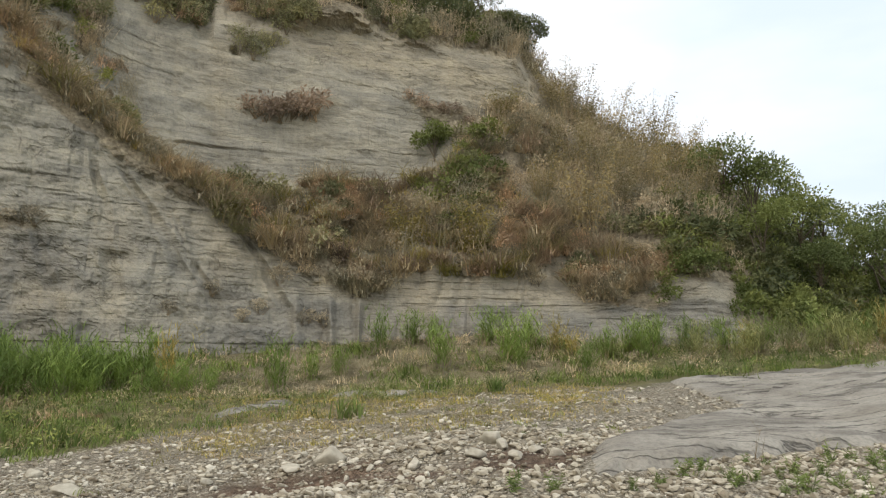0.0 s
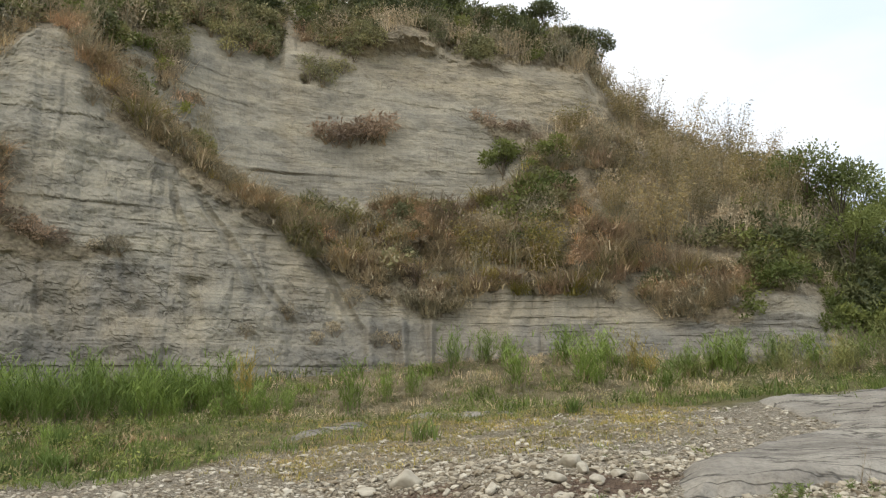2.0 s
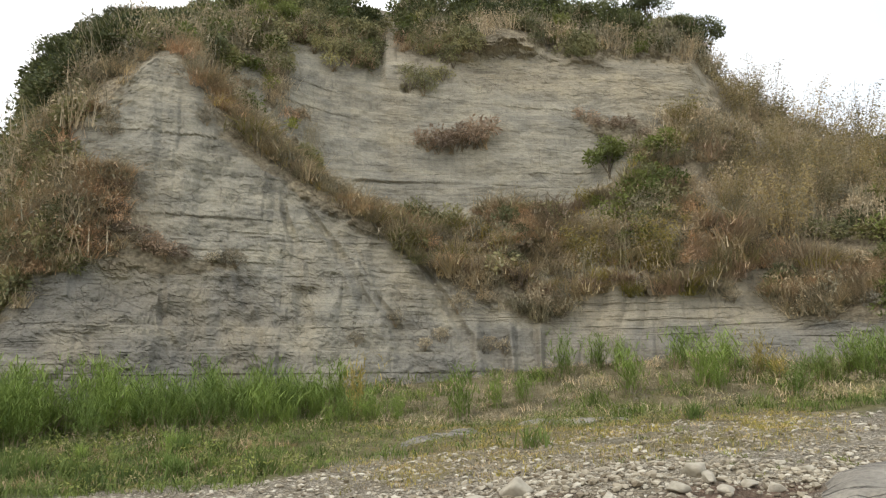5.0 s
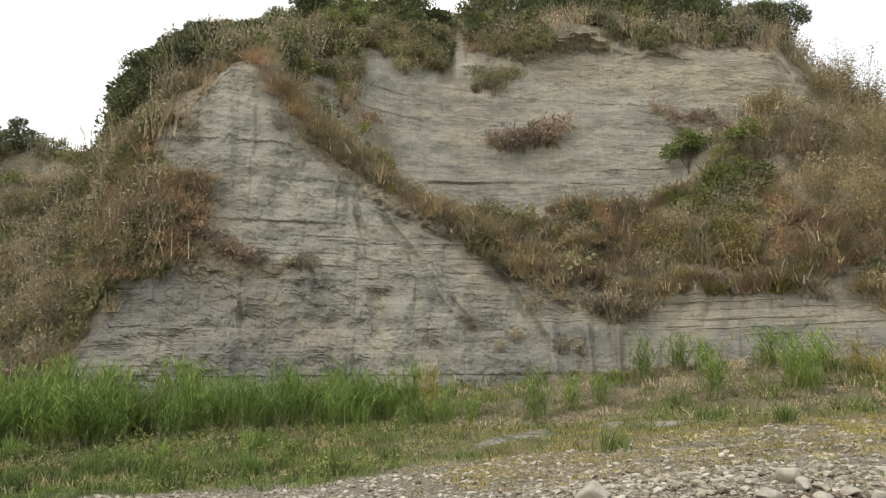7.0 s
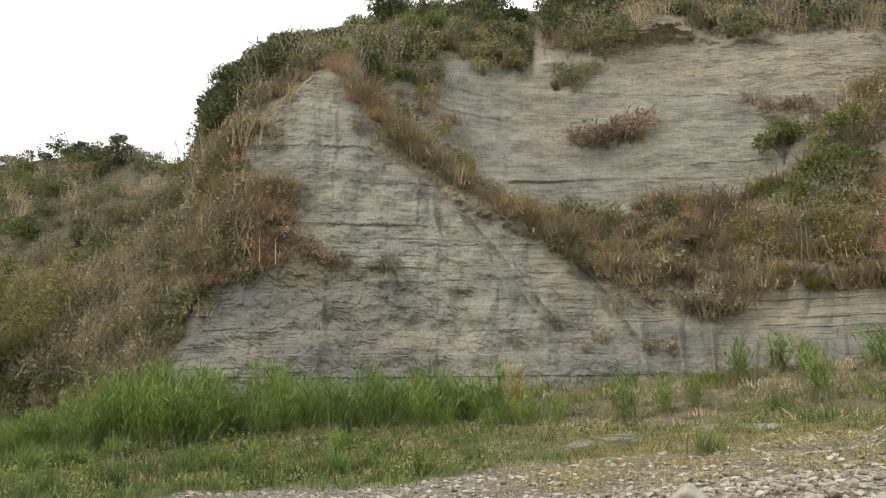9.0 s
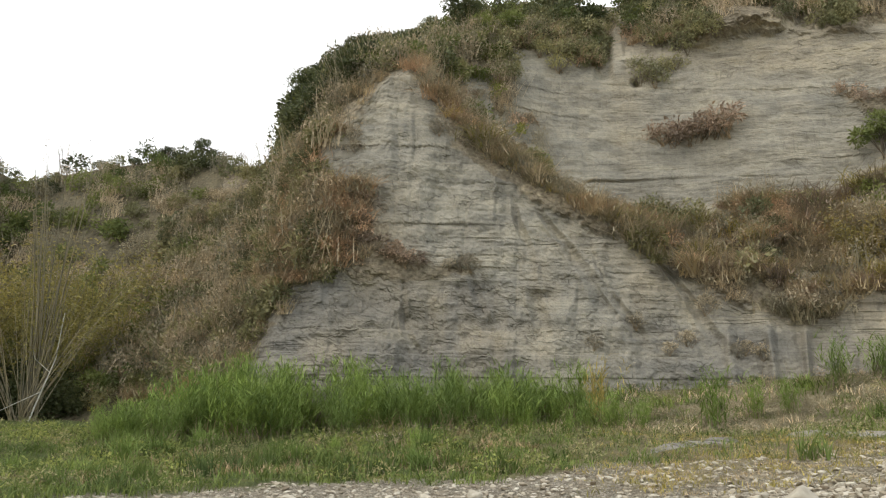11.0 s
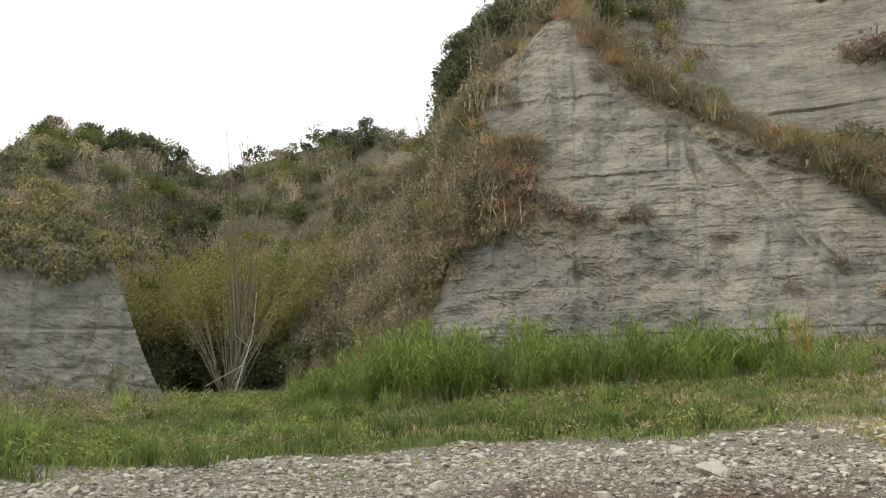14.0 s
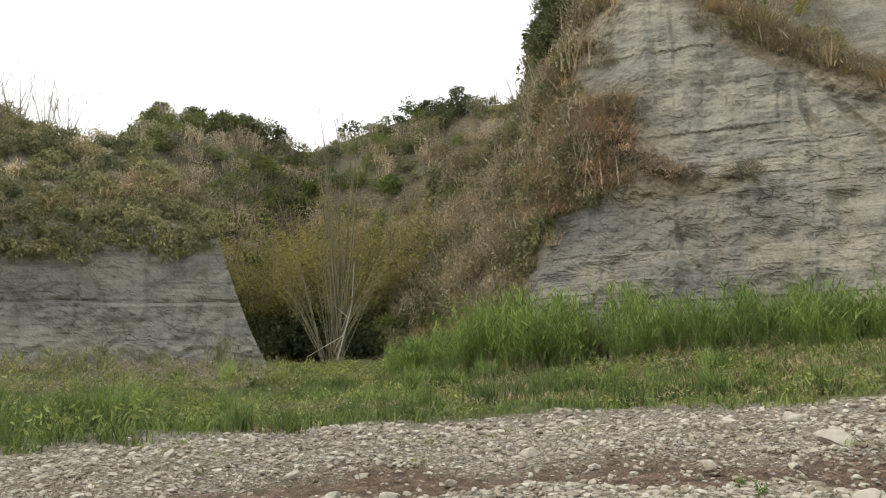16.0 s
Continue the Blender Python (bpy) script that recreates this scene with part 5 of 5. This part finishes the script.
ochre = lambda a, d, x, y, rg: (d > 16.0 + rough(x * 0.4, y * 0.4, seed=14)) & (rg.uniform(0, 1, len(a)) < step01(-16, -9, a) * step01(24, 14, a) * (0.5 + 0.5 * grain(x * 0.6, y * 0.6, seed=17)))
strew("ochre_weeds", "withered ochre weeds among the gravel", M_STRAW, edge_tufts, ground_strew(2600, (-16, 24), (15.5, 28), ochre, 92), 0.25, 0.65)
strew("olive_weeds", "sparse olive weeds among the gravel", M_LEAFY, edge_tufts, ground_strew(2200, (-16, 24), (15.5, 28), ochre, 93), 0.35, 0.95)
dryish = lambda a, d, x, y, rg: past(0.3)(a, d, x, y, rg) & (rg.uniform(0, 1, len(a)) < np.interp(a, [-40, -5, 18, 28, 36, 95], [0.4, 0.45, 0.45, 0.2, 0.08, 0.05]))
strew("dry_grass", "straw-coloured dry grass on the bank", M_STRAW, short, ground_strew(2400, (-45, 95), (16, 38), dryish, 32), 0.4, 0.95)
weedy = lambda a, d, x, y, rg: past(-0.5)(a, d, x, y, rg) & (grain(x * 0.35, y * 0.35, seed=82) > -0.2)
herb = [bush_piece(s + 30, 36, 0.32, 0.28, 0.075, 0.026) for s in range(4)]
strew("low_weeds", "low olive-green weeds on the bank", M_OLIVE, herb, ground_strew(2600, (-45, 95), (13, 37), weedy, 33), 0.6, 1.6)
strew("brown_weeds", "dead brown weeds on the bank", M_DRY, herb, ground_strew(900, (-45, 40), (27, 39), past(3.0), 34), 0.6, 1.7)
strew("meadow_weeds", "dark green weeds among the meadow grass", M_GREEN, herb, ground_strew(1700, (24, 92), (13.5, 34), lambda a, d, x, y, rg: past(-0.2)(a, d, x, y, rg) & (grain(x * 0.5, y * 0.5, seed=84) > 0.0), 36), 0.8, 2.0)
strew("bank_weeds", "dry brown weeds on the bare bank under the bluff", M_DRY, herb, ground_strew(620, (63, 92), (25.5, 35.5), past(3.0), 37), 0.8, 2.0)
foot = lambda a, d, x, y, rg: past(2.0)(a, d, x, y, rg) & (rg.uniform(0, 1, len(a)) < 0.35 + 0.65 * step01(-0.2, 0.3, grain(x * 0.5, y * 0.5, seed=85)))
strew("foot_grass", "dry tussocks at the foot of the cliff", M_DRY, tufts, ground_strew(520, (-20, 27), (27, 38.5), foot, 38), 0.7, 1.5)
strew("foot_weeds", "green weeds at the foot of the cliff", M_MEADOW, tufts, ground_strew(700, (-20, 27), (26, 38), lambda a, d, x, y, rg: past(1.0)(a, d, x, y, rg) & (grain(x * 0.45, y * 0.45, seed=86) > 0.1), 39), 0.9, 1.9)
sparse = lambda a, d, x, y, rg: (d < gravel_edge(a) + 1) & (grain(x * 0.5, y * 0.5, seed=83) + 0.35 * step01(8, -5, a) > 0.28) & (mud_share(a, d) < 0.3)
strew("gravel_weeds", "small green weeds between the stones", M_GREEN, [tuft_piece(s + 40, 0.14, 12, 0.02, 0.08) for s in range(4)], ground_strew(1500, (-45, 90), (7, 28), sparse, 35), 0.5, 1.4)

# ---- stones of the river bed ----
def stone_material():
    m, n, l, b = material("river_stone", 0.85)
    geo, info = n.new("ShaderNodeNewGeometry"), n.new("ShaderNodeObjectInfo")
    col = ramp_node(n, l, geo.outputs["Random Per Island"], [(0.0, (0.22, 0.182, 0.128)), (0.3, (0.38, 0.335, 0.25)), (0.7, (0.48, 0.435, 0.345)), (1.0, (0.6, 0.56, 0.465))])
    col = mix_node(n, l, 1.0, col, ramp_node(n, l, info.outputs["Random"], [(0, (0.72, 0.71, 0.68)), (1, (1.0, 0.98, 0.95))]), "MULTIPLY")
    col = mix_node(n, l, 0.6, col, ramp_node(n, l, noise_node(n, l, 5.0, 6), [(0.3, (0.65, 0.63, 0.6)), (0.7, (1.2, 1.2, 1.18))]), "MULTIPLY")
    l.new(col, b.inputs["Base Color"])
    bump_node(n, l, noise_node(n, l, 14.0, 6), b, 0.5, 0.02)
    return m


STONE = stone_material()


def stone_piece(seed, sub):
    bm = bmesh.new()
    bmesh.ops.create_icosphere(bm, subdivisions=sub, radius=0.5)
    rg = np.random.default_rng(seed)
    v = np.array([x.co[:] for x in bm.verts])
    f = np.array([[w.index for w in p.verts] for p in bm.faces])
    bm.free()
    d = unit(v)
    for _ in range(12):
        c = unit(rg.normal(0, 1, 3))
        cut = rg.uniform(0.2, 0.38)
        over = np.maximum(v @ c - cut, 0)
        v = v - over[:, None] * c * 0.92
    v = v * (1 + 0.12 * grain(d[:, :1] * 1.7, d[:, 1:2] * 1.7, d[:, 2:] * 1.7, seed=seed))
    v = v * np.array([1.0, rg.uniform(0.65, 0.95), rg.uniform(0.42, 0.62)])
    return v, f


def tri_soup(name, verts, tris, mat, smooth=True):
    me = bpy.data.meshes.new(name)
    me.vertices.add(len(verts))
    me.vertices.foreach_set("co", np.ascontiguousarray(verts, np.float32).ravel())
    me.loops.add(tris.size)
    me.loops.foreach_set("vertex_index", np.ascontiguousarray(tris, np.int32).ravel())
    me.polygons.add(len(tris))
    me.polygons.foreach_set("loop_start", np.arange(0, tris.size, 3, dtype=np.int32))
    me.polygons.foreach_set("use_smooth", np.full(len(tris), smooth))
    me.materials.append(mat)
    me.update(calc_edges=True)
    return me


def lay_stones(name, label, pieces, places, sizes):
    vs, fs, n = [], [], 0
    for i, (p, s) in enumerate(zip(places, sizes)):
        v, f = pieces[i % len(pieces)]
        m = np.array(Euler((RNG.normal(0, 0.2), RNG.normal(0, 0.2), RNG.uniform(0, 6.28))).to_matrix()) * s
        vs.append(v @ m.T + p + np.array([0, 0, s * 0.2]))
        fs.append(f + n)
        n += len(v)
    return tagged(new(name, tri_soup(name, np.concatenate(vs), np.concatenate(fs), STONE, False)), label, "stones", kind="stuff")


SHELF = ([-60, -31, -25, -20.5, -16.5, -11.7, -10.2], [20, 15.0, 13.2, 11.9, 11.0, 10.7, 11.2]), ([-60, -24, -23, -20.6, -17.4, -13.4, -10.2], [25, 24, 21.5, 18.8, 16.7, 14.9, 12.4])


def off_shelf(a, d):
    """Where no bedrock shows."""
    near = (d > np.interp(a, *SHELF[0]) + 0.1) & (d < np.interp(a, *SHELF[1]) - 0.25) & (a < -10.4)
    far = (d > np.interp(a, [-60, -24, -22, -20.3, -16.5], [20, 19.5, 20.4, 21.6, 25.6]) + 0.2) & (a < -16.8)
    return ~(near | far)


open_bed = lambda a, d, x, y, rg: off_shelf(a, d) & (d < gravel_edge(a) - 0.6 + 1.3 * rough(x * 0.3, y * 0.3, seed=11)) & (rg.uniform(0, 1, len(a)) > 0.75 * mud_share(a, d) + 0.35 * step01(20, 5, a) * step01(15.5, 19, d))
p_mid = ground_strew(15000, (-45, 92), (7, 15), open_bed, 41)
lay_stones("cobbles", "pale grey rounded river cobbles", [stone_piece(s, 1) for s in range(8)], p_mid, (0.08 + 0.18 * np.random.default_rng(42).random(len(p_mid)) ** 2.3) * np.interp(np.degrees(np.arctan2(-p_mid[:, 0], p_mid[:, 1])), [12, 32], [1, 0.72]))
p_far = ground_strew(16000, (-45, 92), (14.5, 25), open_bed, 46)
lay_stones("far_cobbles", "pale grey river cobbles towards the bank", [stone_piece(s + 30, 1) for s in range(8)], p_far, 0.07 + 0.15 * np.random.default_rng(47).random(len(p_far)) ** 2.4)
p_small = ground_strew(26000, (-45, 92), (7, 15.5), open_bed, 43)
lay_stones("pebbles", "pale grey pebbles of the river bed", [stone_piece(s + 20, 1) for s in range(8)], p_small, np.random.default_rng(44).uniform(0.045, 0.125, len(p_small)))
p_rub = ground_strew(240, (77, 92), (33.5, 35.8), lambda a, d, x, y, rg: d > 30, 48)
lay_stones("rubble", "grey broken rubble below the low bluff", [stone_piece(s + 40, 1) for s in range(6)], p_rub + np.array([0, 0, 0.15]), np.random.default_rng(49).uniform(0.15, 0.5, len(p_rub)))
rock_spots = ground_strew(260, (-40, 85), (7.5, 20), open_bed, 45)[:60]
meshes = [tri_soup("river_stone", *stone_piece(s + 60, 3), STONE) for s in range(7)]
named = [(-3.6, 13.4, 0.62), (8.3, 13.4, 0.7), (11.4, 13.7, 0.5), (-5.5, 12.2, 0.42), (-2.5, 12.3, 0.5), (-8.6, 12.6, 0.36), (-10.7, 14.5, 0.34), (17.2, 13.8, 0.34), (2.2, 12.0, 0.36), (26.3, 13.3, 0.48), (32.3, 12.2, 0.33), (49, 10.4, 0.32), (42.3, 12.7, 0.34), (46.1, 11.2, 0.26), (52, 10.2, 0.28), (28.3, 15.1, 0.36), (40.6, 16.2, 0.34), (25.1, 10, 0.4), (-7.0, 12.9, 0.4), (-4.6, 12.9, 0.44)]
for i, (p, s) in enumerate([(on_ground(a, r, 0)[()], s) for a, r, s in named] + [(p, random.uniform(0.17, 0.28)) for p in rock_spots]):
    ob = new("river_stone", meshes[i % 7])
    ob.matrix_basis = Matrix.Translation(Vector(p) + Vector((0, 0, s * 0.14))) @ Euler((random.gauss(0, 0.12), random.gauss(0, 0.12), random.uniform(0, 6.28))).to_matrix().to_4x4() @ Matrix.Scale(s, 4)
    tagged(ob, "large pale grey rounded stone lying in the gravel" if i < 20 else "pale grey rounded stone on the river bed", "stone", "stones of the river bed")


# ---- worn bedrock beside the gravel ----
def slab_material():
    m, n, l, b = material("worn_mudstone", 0.8)
    col = ramp_node(n, l, noise_node(n, l, 0.8, 7, (1, 1, 1)), [(0.3, (0.2, 0.18, 0.147)), (0.5, (0.29, 0.265, 0.218)), (0.7, (0.36, 0.332, 0.275))])
    seam = noise_node(n, l, 1.0, 8, (0.3, 1.5, 1.6), distortion=0.15)
    col = mix_node(n, l, 0.7, col, ramp_node(n, l, seam, [(0.33, (0.5, 0.49, 0.48)), (0.42, (1, 1, 1)), (0.7, (1.12, 1.11, 1.08))]), "MULTIPLY")
    col = mix_node(n, l, 0.4, col, ramp_node(n, l, noise_node(n, l, 13.0, 9), [(0.36, (0.55, 0.54, 0.53)), (0.5, (1, 1, 1)), (0.66, (1.25, 1.25, 1.24))]), "MULTIPLY")
    crack = ramp_node(n, l, noise_node(n, l, 1.0, 4, (0.22, 1.1, 1.0), distortion=0.4), [(0.475, (1, 1, 1)), (0.5, (0.2, 0.19, 0.18)), (0.52, (1, 1, 1))])
    col = mix_node(n, l, 0.95, col, crack, "MULTIPLY")
    l.new(col, b.inputs["Base Color"])
    bump_node(n, l, mix_node(n, l, 0.6, mix_node(n, l, 1.0, seam, crack, "MULTIPLY"), noise_node(n, l, 16.0, 9)), b, 1.0, 0.1)
    return m


SLAB = slab_material()


def bedrock(name, label, az, inner, outer, lift, seed, step=0.24):
    """A low worn slab between two curves of distance by bearing."""
    a, v = np.meshgrid(np.arange(az[0], az[1], step), np.linspace(0, 1, 64))
    ri, ro = np.interp(a, *inner), np.interp(a, *outer)
    ri = ri + 0.14 * rough(a * 0.8, a * 0, seed=seed)
    ro = ro + 0.2 * rough(a * 0.7, a * 0 + 5, seed=seed)
    r = ri + (ro - ri) * v
    x, y = polar(a, r)
    wide = np.maximum(np.minimum(r - ri, ro - r), 0)
    wide = np.minimum(wide, np.radians(np.minimum(a - az[0], az[1] - a)) * r)
    z = ground_height(x, y) - 0.1 + (lift + 0.1) * step01(0, 0.7, wide)
    terrace = grain(x * 0.12, (y - 0.35 * x) * 0.9, seed=seed + 1)
    z = z + 0.04 * step01(-0.04, 0.04, terrace) - 0.025 * step01(0.88, 0.99, 1 - np.abs(grain(x * 0.15, (y - 0.3 * x) * 0.7, seed=seed + 2))) + 0.015 * rough(x * 1.5, y * 1.5, seed=seed + 3)
    return tagged(grid_mesh(name, np.stack([x, y, z], -1), None, SLAB), label, "bedrock", kind="structure")


bedrock("bedrock_shelf", "smooth grey mudstone shelf worn by the river", (-60, -10.2), *SHELF, 0.15, 91)
bedrock("bedrock_shelf", "smooth grey mudstone shelf sloping to the water", (-60, -16.6), ([-60, -24, -22, -20.3, -16.5], [20, 19.5, 20.4, 21.6, 25.6]), ([-60, -31, -27, -21.5, -16.5], [36, 30.4, 29, 27.6, 26.2]), 0.074, 91)
bedrock("pale_shelf", "low pale slab of mudstone at the grass edge", (10.5, 17.5), ([10, 17.5], [24.6, 22.0]), ([10, 14, 17.5], [26.6, 25.2, 22.8]), 0.06, 92)
bedrock("pale_shelf", "low pale slab of mudstone at the grass edge", (-1, 9), ([-1, 9], [25.8, 26.4]), ([-1, 4, 9], [27.2, 28.6, 28.0]), 0.05, 93)


# ---- leafy weeds in front of the shelf ----
def herb_plant(seed, h=0.42):
    def build():
        rg = np.random.default_rng(seed)
        top = new("leafy_weed")
        for _ in range(5):
            a = rg.uniform(0, 6.28)
            p = arc((rg.normal(0, 0.05), rg.normal(0, 0.05), -0.03), (np.cos(a) * 0.35, np.sin(a) * 0.35, 1), h * rg.uniform(0.6, 1.1), 0.1, 4)
            stem = part("stem", soup("stem", *tube(p, 0.006, 0.003, 3), M_GREEN), top)
            f = rg.uniform(0, 2.99, 26)
            i = f.astype(int)
            at = p[i] * (1 - (f - i)[:, None]) + p[i + 1] * (f - i)[:, None]
            d = unit(np.concatenate([rg.normal(0, 1, (26, 2)), rg.uniform(0, 0.6, (26, 1))], 1))
            part("foliage", soup("foliage", *leaves(rg, at, d, 0.11, 0.02, 0.0), M_HERB), stem)
        return top
    return build


weeds = [(-23.9, 10.9), (-26.4, 12.0), (-19.1, 11.0), (-29.0, 11.1), (-21.9, 11.8), (-30.2, 13.5), (-24.8, 11.4), (-27.5, 10.6), (-22.6, 10.5), (-28.3, 12.6), (-30.5, 11.8), (-17.4, 10.8), (-20.6, 10.6), (-25.5, 10.3), (-18.2, 11.3), (30.5, 10.3), (29.5, 9.8), (-31, 10.4), (-23.2, 11.6), (-25.2, 10.7), (-26.8, 11.3), (-28.8, 10.0), (-21.2, 10.2), (-29.6, 12.2), (-27.2, 12.4), (-16.0, 10.3), (-14.2, 10.2), (-8.5, 10.2), (-5.5, 10.1), (-30.8, 12.8), (-24.3, 10.2)]
set_out([herb_plant(s) for s in (1, 2, 3)], spots(on_ground(*zip(*weeds)), 0.45, 0.95), "leafy green weed growing between the stones", "weed", "weeds beside the shelf")
set_out([bare_tree(5, 0.8, 3)], spots(on_ground([68.5, 66.2, 64.8, -22.8, -26.9, 70.3], [9.9, 10.2, 9.8, 12.2, 12.8, 10.4]), 0.7, 1.1), "thin dead weed stalk standing in the gravel", "weed", "dead stalks")
